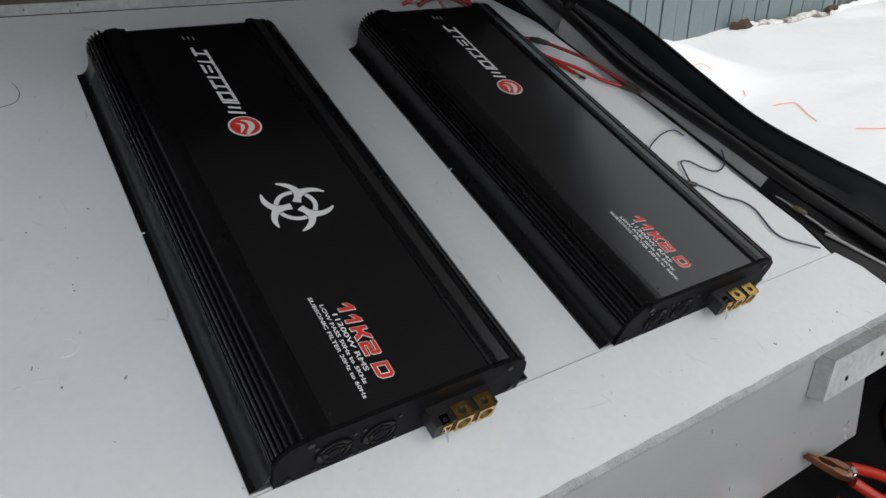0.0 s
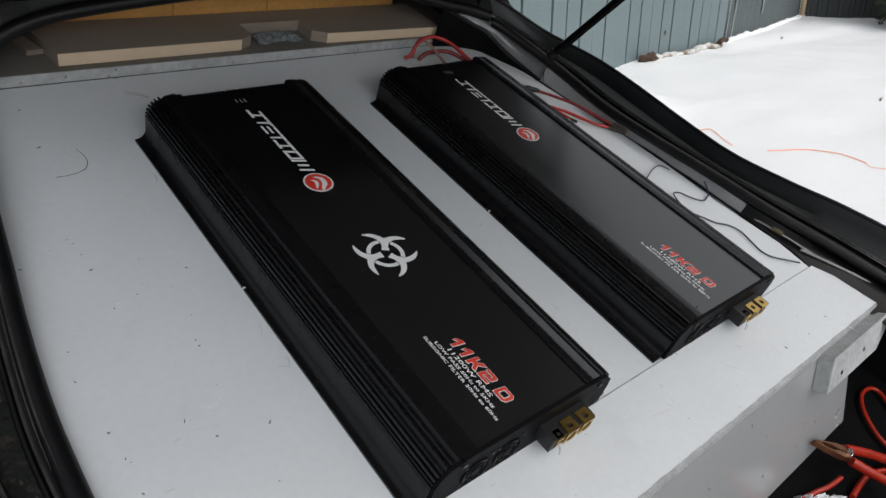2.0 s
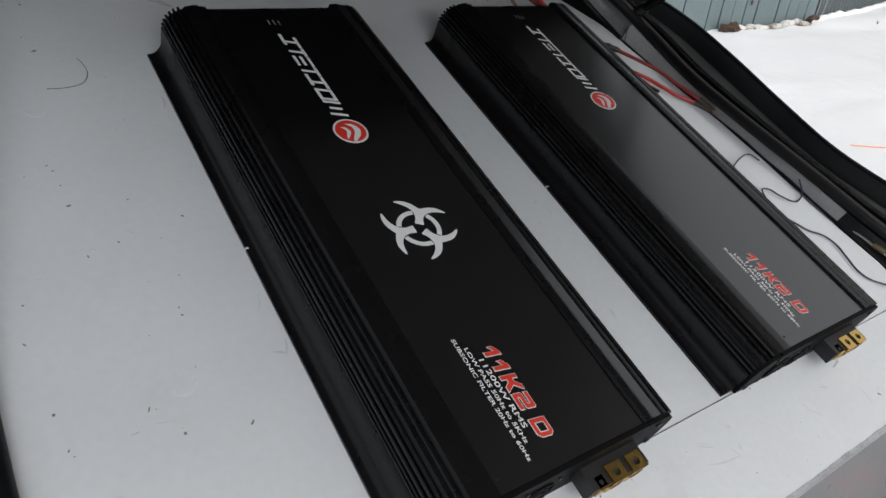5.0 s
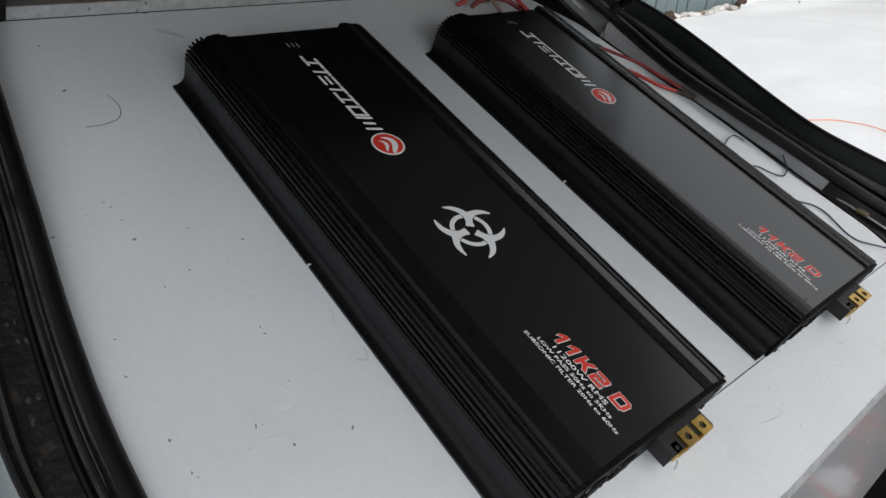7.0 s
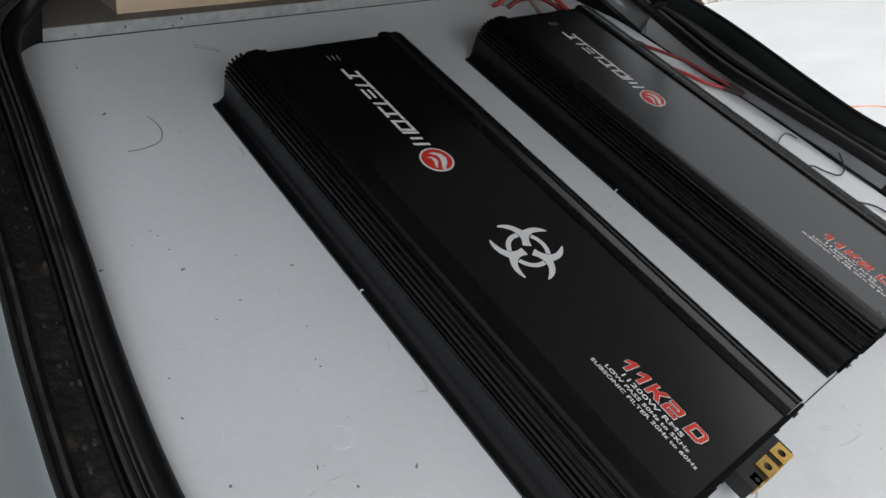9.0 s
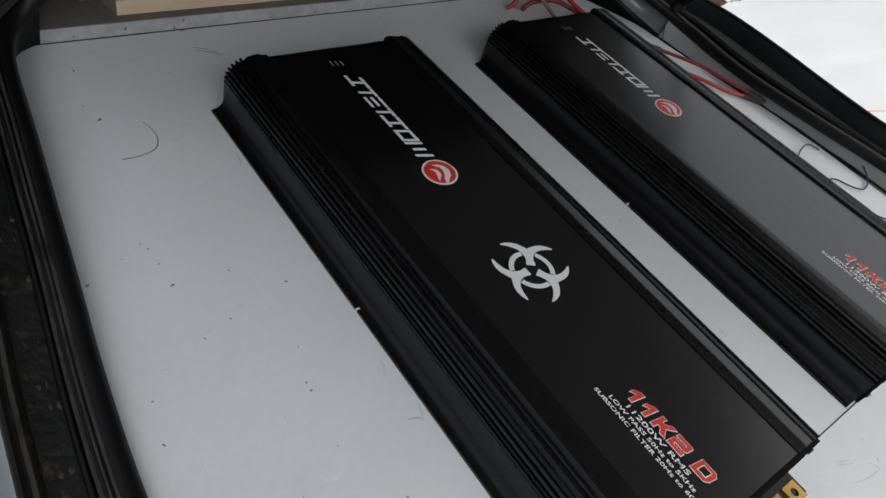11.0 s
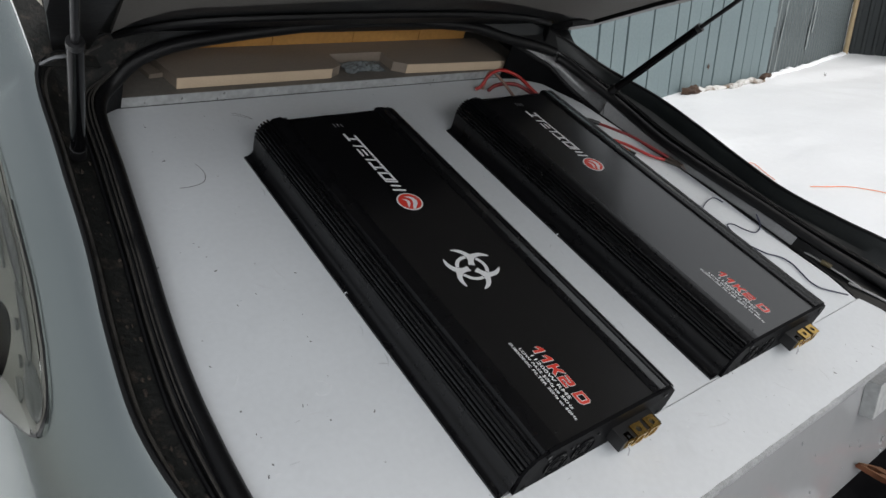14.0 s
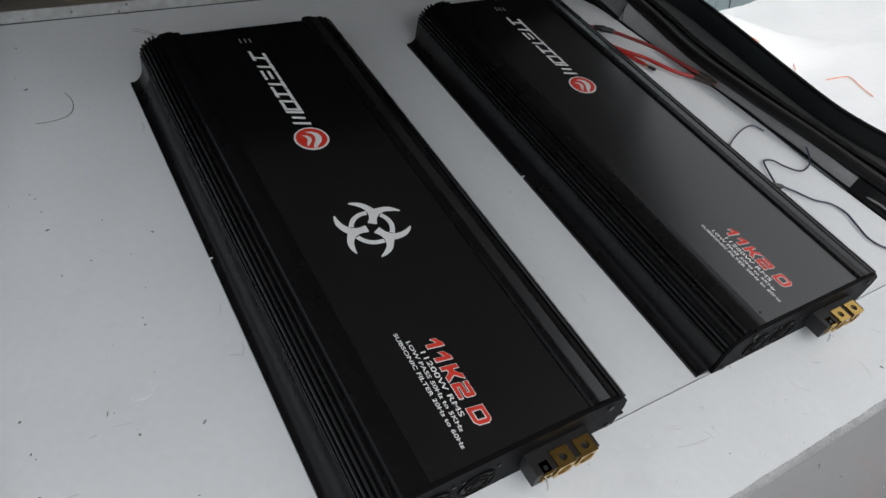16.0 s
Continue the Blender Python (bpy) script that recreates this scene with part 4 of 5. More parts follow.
        for i in range(n):
            p0, p1, p2 = (Vector(poly[(i + k) % n]) for k in (-1, 0, 1))
            d0, d1 = (p1 - p0).normalized(), (p2 - p1).normalized()
            n0, n1 = Vector((d0.y, -d0.x)), Vector((d1.y, -d1.x))
            m_ = (n0 + n1) / max(0.5, 1 + n0.dot(n1))
            out.append(tuple(p1 + m_ * g))
        return out

    glyphs = ((one(0.0086), -0.0025), (one(0.0086), 0.0122), (kay(0.0152), 0.0268), (two(0.0146), 0.0448), (dee(0.0162), 0.0692))
    edge_, fill_ = [], []
    for k, (poly, gx) in enumerate(glyphs):
        edge_.append(prism(grown(lean(poly, gx), 0.0007), 0.00005 * k, 0.0001 + 0.00005 * k))
        fill_.append(prism(lean(poly, gx), 0, 0.0001))
    part("type_outline", ink(joined(*edge_), 0.1225, 0.1150, 0.0001), M_WHITE_INK, amp, "white outline of the red printed type")
    part("printed_type", ink(joined(*fill_), 0.1225, 0.1150, 0.0006), M_RED_INK, amp, "red printed type")
    counter = lean([(t, u), (0.0162 - t - 0.0005, u), (0.0162 - t, u + 0.0005), (0.0162 - t, H - u - 0.0005), (0.0162 - t - 0.0005, H - u), (t, H - u)], 0.0692)
    part("type_counter", ink(joined(prism(counter, 0, 0.0001)), 0.1225, 0.1150, 0.0008), M_WHITE_INK, amp, "white rim inside the red letter")
    part("type_counter", ink(prism(grown(counter, -0.0009), 0, 0.0001), 0.1225, 0.1150, 0.0010), M_PLATE, amp, "black inside of the red letter")
    for text, x, y, w, h in (("11200W RMS", 0.1145, 0.1085, 0.067, 0.0066), ("LOW PASS 50Hz to 5KHz", 0.1080, 0.1225, 0.0925, 0.0053), ("SUBSONIC FILTER 20Hz to 60Hz", 0.1015, 0.1340, 0.117, 0.0051)):
        part("printed_line", ink(lettering(text, h, 0.00006, 0.05, w, 0.0001), x, y, 0.0001), M_WHITE_INK, amp)
    return amp


amp_a = amplifier()
amp_b = copy_thing(amp_a, pose(0.3865, -0.0005, Z, 0, 0, 0.1))
tagged(amp_b, "black finned car amplifier beside the red cables", "amplifier")
tagged(amp_a, "black finned mono car amplifier with a white hazard emblem", "amplifier")

# hazard emblem on one of the two
emblem = new("hazard_emblem")
emblem.parent = amp_a
emblem.location = (0.1412, 0.2556, PLATE)


for turn in (60, 180, -60):
    half = [(0.0260, 0.0), (0.0285, 0.0042), (0.0308, 0.0090), (0.0320, 0.0150), (0.0312, 0.0210), (0.0292, 0.0262), (0.0279, 0.0262), (0.0272, 0.0198), (0.0254, 0.0130), (0.0228, 0.0088), (0.0195, 0.0058), (0.0145, 0.0040), (0.0105, 0.0038), (0.0070, 0.0046), (0.0052, 0.0044)]
    bm = prism(half + [(x, -y) for x, y in half[:0:-1]], 0, 0.0002)
    bmesh.ops.rotate(bm, verts=bm.verts, cent=(0, 0, 0), matrix=Matrix.Rotation(radians(turn), 3, "Z"))
    part("emblem_horn", bm, M_WHITE_INK, emblem)
    part("emblem_ring", disc(0, 0, 0.0226, 0, 0.00015, 16, 0.0176, turn + 60 - 40, turn + 60 + 40), M_WHITE_INK, emblem)
tagged(emblem, "white printed hazard emblem")


# ---- cables in the boot ----
def cable(name, label, points, radius, mat, category="cable", group="", sides=10, ends=()):
    t = thing(name, label, category, points[0], group)
    o = Vector(points[0])
    part("sheath", tube([Vector(p) - o for p in points], radius, sides, 6), mat, t, smooth=True)
    for (p, q, r, m, nm) in ends:
        part(nm, tube([Vector(p) - o, (Vector(p) + Vector(q)) / 2 - o, Vector(q) - o], r, sides, 2), m, t, smooth=True)
    return t


G1 = "red power cables"
cable("power_cable", "red power cable looping up behind the amplifier", [(0.548, 0.745, Z + 0.004), (0.558, 0.742, Z + 0.012), (0.575, 0.745, Z + 0.035), (0.608, 0.747, Z + 0.042), (0.64, 0.728, Z + 0.036), (0.658, 0.69, Z + 0.022), (0.678, 0.655, Z + 0.010), (0.688, 0.615, Z + 0.006)], 0.0036, M_CABLE_RED, group=G1)
cable("power_cable", "dark red power cable behind the amplifier", [(0.575, 0.735, Z + 0.004), (0.595, 0.735, Z + 0.016), (0.635, 0.725, Z + 0.020), (0.662, 0.70, Z + 0.013), (0.684, 0.66, Z + 0.006), (0.692, 0.615, Z + 0.006)], 0.004, M_CABLE_DARK_RED, group=G1)
cable("signal_cable", "thin brown cable looping over the red ones", [(0.565, 0.742, Z + 0.004), (0.572, 0.748, Z + 0.030), (0.588, 0.752, Z + 0.036), (0.602, 0.73, Z + 0.026), (0.612, 0.695, Z + 0.010), (0.62, 0.66, Z + 0.004)], 0.003, M_CABLE_BROWN)
fray = ((0.806, 0.424, Z + 0.012), (0.822, 0.398, Z + 0.006))
c = cable("power_cable", "dark red power cable with a taped joint beside the amplifier", [(0.700, 0.605, Z + 0.005), (0.728, 0.588, Z + 0.007), (0.743, 0.570, Z + 0.009), (0.766, 0.530, Z + 0.012), (0.781, 0.502, Z + 0.013), (0.790, 0.470, Z + 0.013), (0.797, 0.446, Z + 0.013), (0.806, 0.424, Z + 0.012), (0.818, 0.403, Z + 0.008)], 0.0029, M_CABLE_DARK_RED, group=G1, ends=((*fray, 0.0042, M_FLAKE, "frayed_end"),))
part("tape_joint", tube([(0.023, -0.013, 0.002), (0.034, -0.024, 0.003), (0.047, -0.040, 0.005)], 0.0052, 8, 4, taper=lambda u: 0.55 + 0.5 * math.sin(math.pi * u) + 0.1 * math.sin(17 * u)), M_PLASTIC, c, "black tape round the joint", True)
c = cable("power_cable", "red power cable running to the frayed joint", [(0.706, 0.556, Z + 0.004), (0.733, 0.514, Z + 0.006), (0.750, 0.495, Z + 0.006), (0.763, 0.471, Z + 0.006), (0.776, 0.447, Z + 0.006), (0.792, 0.431, Z + 0.006), (0.808, 0.418, Z + 0.006), (0.819, 0.402, Z + 0.005)], 0.0029, M_CABLE_RED, group=G1, ends=(((0.800, 0.425, Z + 0.006), (0.820, 0.400, Z + 0.005), 0.0036, M_FLAKE, "frayed_end"),))
for dx, dy, dz in ((0.012, 0.004, 0.010), (0.016, -0.004, 0.006), (0.006, -0.022, 0.001), (0.010, -0.012, 0.004)):
    part("loose_strand", tube([(0.110, -0.148, 0.002), (0.110 + dx * 0.5, -0.148 + dy * 0.6, 0.004 + dz * 0.4), (0.110 + dx, -0.148 + dy, dz)], 0.0009, 5, 3), M_CABLE_BROWN, c)
c = cable("power_cable", "short red cable with a black shoe at its end", [(0.706, 0.578, Z + 0.003), (0.716, 0.552, Z + 0.004), (0.727, 0.520, Z + 0.004), (0.737, 0.489, Z + 0.004), (0.741, 0.478, Z + 0.004)], 0.0029, M_CABLE_RED, group=G1, ends=(((0.740, 0.481, Z + 0.004), (0.744, 0.471, Z + 0.004), 0.0022, M_BRASS, "bare_end"),))
part("cable_shoe", tube([(0.037, -0.106, 0.001), (0.040, -0.111, 0.001), (0.043, -0.117, 0.001)], 0.0040, 8, 3, flat=0.6), M_PLASTIC, c, "black cable shoe", True)
cable("thin_wire", "thin navy wire curling on the white floor", [(0.704, 0.247, Z + 0.003), (0.713, 0.262, Z + 0.003), (0.73, 0.276, Z + 0.004), (0.768, 0.292, Z + 0.006), (0.80, 0.297, Z + 0.005), (0.812, 0.282, Z + 0.003)], 0.0011, M_CABLE_BLUE, "wire", "thin wires", 6)
cable("thin_wire", "thin navy wire bent in an s on the white floor", [(0.828, 0.222, Z + 0.016), (0.822, 0.203, Z + 0.006), (0.802, 0.194, Z + 0.004), (0.786, 0.196, Z + 0.004), (0.773, 0.211, Z + 0.004), (0.765, 0.226, Z + 0.004), (0.750, 0.229, Z + 0.004), (0.738, 0.210, Z + 0.004), (0.726, 0.186, Z + 0.004)], 0.0013, M_CABLE_BLUE, "wire", "thin wires", 6, ends=(((0.710, 0.196, Z + 0.004), (0.732, 0.179, Z + 0.004), 0.0032, M_PLASTIC, "plug"),))
cable("thin_wire", "thin navy wire running to the side trim", [(0.732, 0.180, Z + 0.004), (0.745, 0.165, Z + 0.003), (0.758, 0.144, Z + 0.003), (0.777, 0.129, Z + 0.003), (0.784, 0.109, Z + 0.003), (0.778, 0.086, Z + 0.003), (0.772, 0.063, Z + 0.003), (0.778, 0.045, Z + 0.003), (0.795, 0.029, Z + 0.004), (0.812, 0.012, Z + 0.006)], 0.0014, M_CABLE_BLUE, "wire", "thin wires", 6)
for k in range(4):
    dx = 0.003 * k
    cable("loom_wire", "grey wire of the loom along the side trim", [(0.846 + dx, 0.118 + 0.012 * k, Z + 0.004), (0.846 + dx, 0.100, Z + 0.007 + 0.002 * k), (0.846 + dx * 1.4, 0.085, Z + 0.008), (0.850 + dx, 0.050, Z + 0.010 - 0.002 * k), (0.857 + dx * 1.5, 0.018, Z + 0.008), (0.868 + dx, -0.020, Z + 0.004), (0.880 + dx, -0.050, Z + 0.002 + 0.002 * k)], 0.0016 if k != 1 else 0.0022, (M_CABLE_GREY, M_PLASTIC, M_PLASTIC, M_CABLE_GREY)[k], "wire", "loom wires", 8)
tp = part("tape_wrap", tube([(0.846, 0.086, Z + 0.009), (0.848, 0.076, Z + 0.010), (0.850, 0.068, Z + 0.010)], 0.0042, 10, 2), M_TAPE, smooth=True)
tagged(tp, "yellow tape wrapped on the wire loom", "tape")
lead = cable("antenna_lead", "grey twin lead hanging over the box corner", [(0.850, 0.03, Z + 0.006), (0.866, -0.02, Z + 0.010), (0.884, -0.065, Z + 0.010), (0.899, -0.098, Z + 0.004), (0.912, -0.118, Z - 0.02), (0.93, -0.125, Z - 0.035)], 0.0022, M_CABLE_GREY, "cable")
part("connector", tube([(0.046, -0.122, -0.010), (0.054, -0.134, -0.016), (0.060, -0.144, -0.026)], 0.007, 12, 3, flat=0.45), M_CABLE_GREY, lead, "flat grey connector", True)
# jump lead and clamp in front of the box
T = Vector((0.641, -0.178, 0.630))
clamp = thing("jumper_clamp", "copper jumper clamp with orange-red handles resting against the box", "clamp", T)
D1 = Vector((0.050, -0.042, -0.014))
orient = D1.to_track_quat("X", "Z").to_matrix().to_4x4()
for sgn in (1, -1):
    pts_ = [(0, 0.0015 * sgn), (0.028, 0.008 * sgn), (0.055, 0.013 * sgn), (0.074, 0.011 * sgn), (0.074, 0.001 * sgn), (0.050, 0.002 * sgn), (0.040, 0.0055 * sgn), (0.022, 0.0045 * sgn), (0.015, 0.0005 * sgn)]
    part("jaw", prism([(0.9 * x, 0.85 * y) for x, y in pts_], -0.0045, 0.0045, "z", 0.0006), M_COPPER, clamp).matrix_local = orient
part("bolt", disc(0.066, 0.0, 0.0045, -0.010, 0.010, 14), M_STEEL, clamp).matrix_local = orient
part("spring", tube([(0.070, -0.006, -0.006), (0.072, 0.0, 0.006), (0.074, 0.006, -0.006)], 0.0016, 8, 4), M_STEEL, clamp, smooth=True).matrix_local = orient
part("handle", tube([orient @ Vector(p) for p in ((0.070, 0.010, 0), (0.10, 0.016, 0), (0.14, 0.020, 0.0), (0.20, 0.022, 0))], 0.0072, 12, 4), M_CABLE_ORANGE, clamp, smooth=True)
part("handle", tube([orient @ Vector(p) for p in ((0.070, -0.010, 0), (0.10, -0.018, 0), (0.14, -0.026, 0))], 0.0072, 12, 4), M_CABLE_ORANGE, clamp, smooth=True)
GJ = "jump leads in the boot well"
cable("jump_lead", "orange-red jump lead coiled in the boot well", [(0.66, -0.35, 0.585), (0.587, -0.272, 0.590), (0.551, -0.235, 0.592), (0.523, -0.207, 0.592), (0.491, -0.201, 0.590), (0.471, -0.205, 0.588), (0.457, -0.216, 0.588), (0.456, -0.240, 0.588), (0.475, -0.275, 0.585), (0.53, -0.34, 0.583)], 0.0048, M_CABLE_ORANGE, group=GJ)
cable("jump_lead", "black jump lead coiled in the boot well", [(0.66, -0.33, 0.582), (0.595, -0.284, 0.582), (0.563, -0.249, 0.582), (0.540, -0.222, 0.582), (0.513, -0.216, 0.582), (0.489, -0.227, 0.582), (0.489, -0.252, 0.582), (0.53, -0.31, 0.582)], 0.0047, M_PLASTIC, group=GJ)
cable("jump_lead", "thin orange-red lead beside the clamp", [(0.672, -0.236, 0.592), (0.640, -0.232, 0.590), (0.611, -0.224, 0.586), (0.575, -0.218, 0.582), (0.560, -0.230, 0.580), (0.60, -0.29, 0.580)], 0.0036, M_CABLE_ORANGE, group=GJ)
cable("jump_lead", "orange-red jump lead lying in the boot well", [(0.918, -0.263, 0.583), (0.917, -0.233, 0.583), (0.937, -0.198, 0.583), (0.929, -0.182, 0.583), (0.897, -0.180, 0.583), (0.862, -0.198, 0.583), (0.832, -0.234, 0.583), (0.825, -0.268, 0.583), (0.838, -0.291, 0.583)], 0.0036, M_CABLE_ORANGE, group=GJ)
cable("jump_lead", "orange-red jump lead lying in the boot well", [(0.812, -0.300, 0.583), (0.777, -0.276, 0.583), (0.730, -0.260, 0.583), (0.667, -0.262, 0.583)], 0.0044, M_CABLE_ORANGE, group=GJ)
bag = bmesh.new()
bmesh.ops.create_grid(bag, x_segments=40, y_segments=30, size=0.5)
for v in bag.verts:
    v.co = Vector((v.co.x * 0.085, v.co.y * 0.05, 0.012 + 0.014 * noise.noise(v.co * 6) + 0.009 * noise.noise(v.co * 15)))
bg = part("plastic_bag", bag, M_BAG, smooth=True)
bg.matrix_world = pose(0.600, -0.252, 0.576, 0, 0, -30)
tagged(bg, "crumpled white plastic bag among the jump leads", "bag")

# ---- chips, pencil marks and scuffs on the white boards ----
pencil = tagged(part("pencil_mark", tube([(-0.073, 0.627, Z + 0.0002), (-0.069, 0.614, Z + 0.0002), (-0.069, 0.598, Z + 0.0002), (-0.077, 0.583, Z + 0.0002), (-0.094, 0.577, Z + 0.0002), (-0.112, 0.577, Z + 0.0002)], 0.00055, 6, 6, flat=0.3), M_PENCIL), "curved pencil mark on the white floor", "mark", kind="stuff")
for y_ in (0.0, 0.006):
    tagged(part("pencil_mark", tube([(0.031, 0.748 - y_, Z + 0.0002), (0.044, 0.741 - y_, Z + 0.0002), (0.058, 0.727 - y_ / 2, Z + 0.0002)], 0.0006, 6, 6, flat=0.3), M_PENCIL), "short pencil mark on the white floor", "mark", kind="stuff")


def chips(name, spots, mat, label):
    bm = bmesh.new()
    for x, y, z, r in spots:
        a0, n = random.uniform(0, 6.28), random.randint(5, 8)
        sx, sy = random.uniform(0.5, 1.6), random.uniform(0.35, 0.8)
        c, s_ = math.cos(a0), math.sin(a0)
        ring = []
        for k in range(n):
            a = 2 * math.pi * k / n
            q = r * random.uniform(0.6, 1.2)
            u, w = q * sx * math.cos(a), q * sy * math.sin(a)
            ring.append(bm.verts.new((x + u * c - w * s_, y + u * s_ + w * c, z)))
        top_ = bm.verts.new((x, y, z + 0.0006))
        for k in range(n):
            bm.faces.new((ring[k], ring[(k + 1) % n], top_))
    return tagged(part(name, bm, mat), label, "chips", kind="stuff")


known = [(-0.189, 0.435, 0.002), (-0.184, 0.309, 0.002), (-0.156, 0.453, 0.0013), (-0.136, 0.464, 0.0013), (-0.132, 0.456, 0.0013), (-0.128, 0.346, 0.0015), (-0.124, 0.187, 0.002), (-0.184, 0.206, 0.0022), (-0.181, 0.175, 0.0015), (-0.190, 0.272, 0.0014), (-0.105, 0.252, 0.0012), (-0.064, 0.306, 0.0014), (-0.075, 0.272, 0.0012), (-0.075, 0.264, 0.0012), (-0.119, 0.186, 0.001), (-0.108, 0.732, 0.002), (-0.014, 0.706, 0.0012), (-0.118, 0.669, 0.0016), (-0.111, 0.643, 0.002), (-0.129, 0.409, 0.0032), (-0.080, 0.406, 0.0018), (-0.040, 0.374, 0.0026), (-0.13, 0.436, 0.0014), (-0.101, 0.356, 0.0015), (-0.181, 0.137, 0.0018), (-0.19, 0.127, 0.0016), (-0.106, 0.159, 0.0022), (-0.057, 0.150, 0.0022), (-0.081, 0.212, 0.0012)]
spots = [(x, y, Z, r) for x, y, r in known]
for _ in range(70):
    spots.append((random.uniform(-0.2, 0.8), random.uniform(0.01, 0.78), Z, random.uniform(0.0004, 0.0011)))
for _ in range(26):
    spots.append((random.uniform(-0.1, 0.85), random.uniform(-0.105, -0.006), Z + 0.0015, random.uniform(0.0004, 0.0011)))
spots += [(0.665, -0.08, Z + 0.0015, 0.003), (0.581, -0.024, Z + 0.0015, 0.0012), (0.60, -0.076, Z + 0.0015, 0.0038), (0.731, -0.075, Z + 0.0015, 0.003), (0.43, -0.004, Z + 0.0015, 0.0012), (0.035, 0.787, Z, 0.003), (0.46, 0.783, Z, 0.0025)]
chips("paint_chips", spots, M_SPECK, "small dark chips and specks in the white paint")
scuffs = [(random.uniform(-0.2, 0.8), random.uniform(0.02, 0.78), Z, random.uniform(0.001, 0.0035)) for _ in range(26)] + [(random.uniform(-0.1, 0.8), random.uniform(-0.1, -0.01), Z + 0.0015, random.uniform(0.001, 0.003)) for _ in range(14)]
scuff = chips("scuff_marks", scuffs, M_SCUFF, "pale grey scuff marks in the white paint")
for v in scuff.data.vertices:
    if v.co.z > Z + 0.0002 and abs(v.co.z - Z - 0.0015) > 0.0002:
        v.co.z -= 0.0004
ring_marks = joined(*[disc(x, y, r, Z - 0.0003, Z + 0.00025, 18, r * 0.82, a0, a0 + 250) for x, y, r, a0 in ((-0.109, 0.642, 0.0085, 40), (-0.128, 0.544, 0.010, 120), (-0.095, 0.20, 0.011, 200))])
for v in ring_marks.verts:
    v.co.y += 0.0015 * noise.noise(v.co * 160)
    v.co.x += 0.0015 * noise.noise(v.co * 160 + Vector((4, 0, 0)))
for v in ring_marks.verts:
    if v.co.y < 0:
        v.co.z += 0.0015
tagged(part("ring_marks", ring_marks, M_SCUFF), "faint round grey marks left on the white paint", "marks", kind="stuff")
smears = []
for x, y, dx, dy in ((-0.113, 0.667, 0.016, 0.002), (-0.125, 0.175, 0.017, -0.003), (-0.172, 0.333, 0.014, -0.004), (-0.168, 0.252, -0.010, -0.014), (-0.063, 0.398, 0.006, -0.03), (-0.094, 0.372, 0.015, -0.014), (0.313, -0.023, 0.016, -0.007), (0.334, -0.052, 0.017, -0.001), (0.204, -0.046, 0.010, -0.007), (0.312, -0.025, 0.020, -0.010), (0.309, -0.045, 0.032, -0.008), (0.426, -0.040, 0.003, -0.013), (0.345, 0.21, 0.004, -0.02), (0.70, -0.04, 0.014, 0.004), (0.74, 0.36, 0.004, -0.016), (-0.15, 0.50, 0.02, 0.005)):
    z_ = Z + (0.0015 if y < 0 else 0)
    smears.append(tube([(x, y, z_), (x + dx * 0.4, y + dy * 0.55, z_), (x + dx, y + dy, z_)], 0.0012, 6, 4, taper=lambda u: 0.3 + math.sin(math.pi * u), flat=0.12))
tagged(part("smear_marks", joined(*smears), M_SCUFF), "faint grey rub marks on the white paint", "marks", kind="stuff")
rubs = []
for _ in range(46):
    x, y = random.uniform(-0.19, 0.05), random.uniform(0.04, 0.76)
    if random.random() < 0.45:
        x, y = random.uniform(0.0, 0.80), random.uniform(-0.098, -0.012)
    elif random.random() < 0.35:
        x, y = random.uniform(0.300, 0.375), random.uniform(0.05, 0.74)
    z_ = Z + (0.0015 if y < 0 else 0)
    dx, dy = random.uniform(-0.008, 0.012), random.uniform(-0.022, 0.006)
    rubs.append(tube([(x, y, z_), (x + dx * 0.5 + 0.002, y + dy * 0.5, z_), (x + dx, y + dy, z_)], random.uniform(0.0006, 0.0014), 6, 3, taper=lambda u: 0.25 + math.sin(math.pi * u), flat=0.1))
tagged(part("rub_marks", joined(*rubs), M_RUB), "dull grey rub marks on the white paint", "marks", kind="stuff")
chips("bark_crumbs", [(0.625 + 0.012 * k, 0.030 + random.uniform(-0.003, 0.003), Z + 0.001, 0.005) for k in range(3)] + [(0.003, 0.045, Z + 0.001, 0.005), (0.69, 0.02, Z + 0.001, 0.003)], M_RUST, "brown crumbs of tape and bark on the floor")


# ---- the boot floor follows the slope of the hatch opening: all of the car is laid on it ----
for ob in list(scene.objects):
    if ob.parent is None and ob not in (cam, sun):
        ob.matrix_basis = LEVEL @ ob.matrix_basis


# ---- yard: level snow, higher beside the cleared place of the car; fences, shrub ----
def ease(a, b, v):
    """From 0 at a to 1 at b, softly."""
    k = min(1.0, max(0.0, (v - a) / (b - a)))
    return k * k * (3 - 2 * k)


def snow_height(x, y):
    bank = 0.395 * ease(1.15, 1.7, x) + 0.165 * min(1.0, max(0.0, (x - 2.3) / 1.5))
    p = Vector((x * 0.9, y * 0.9, 0))
    near = 0.010 * noise.noise(p * 4) + 0.006 * noise.noise(p * 11) + 0.004 * noise.noise(p * 26)
    foot = 0.03 * ease(1.75, 2.0, y) * ease(4.6, 5.2, x)
    bank += 0.20 * ease(1.15, 1.7, x) * ease(3.2, 2.6, x) * ease(1.0, 1.6, y)
    return SNOW + bank + 0.02 * noise.noise(p) + near + foot


bm = bmesh.new()
xs = [-60, -20, -8, -4, -2, -1, -0.5, 0, 0.5, 1.0] + [1.15 + 0.055 * k for k in range(70)] + [5.0 + 0.11 * k for k in range(32)] + [9, 11, 14, 20, 35, 60]
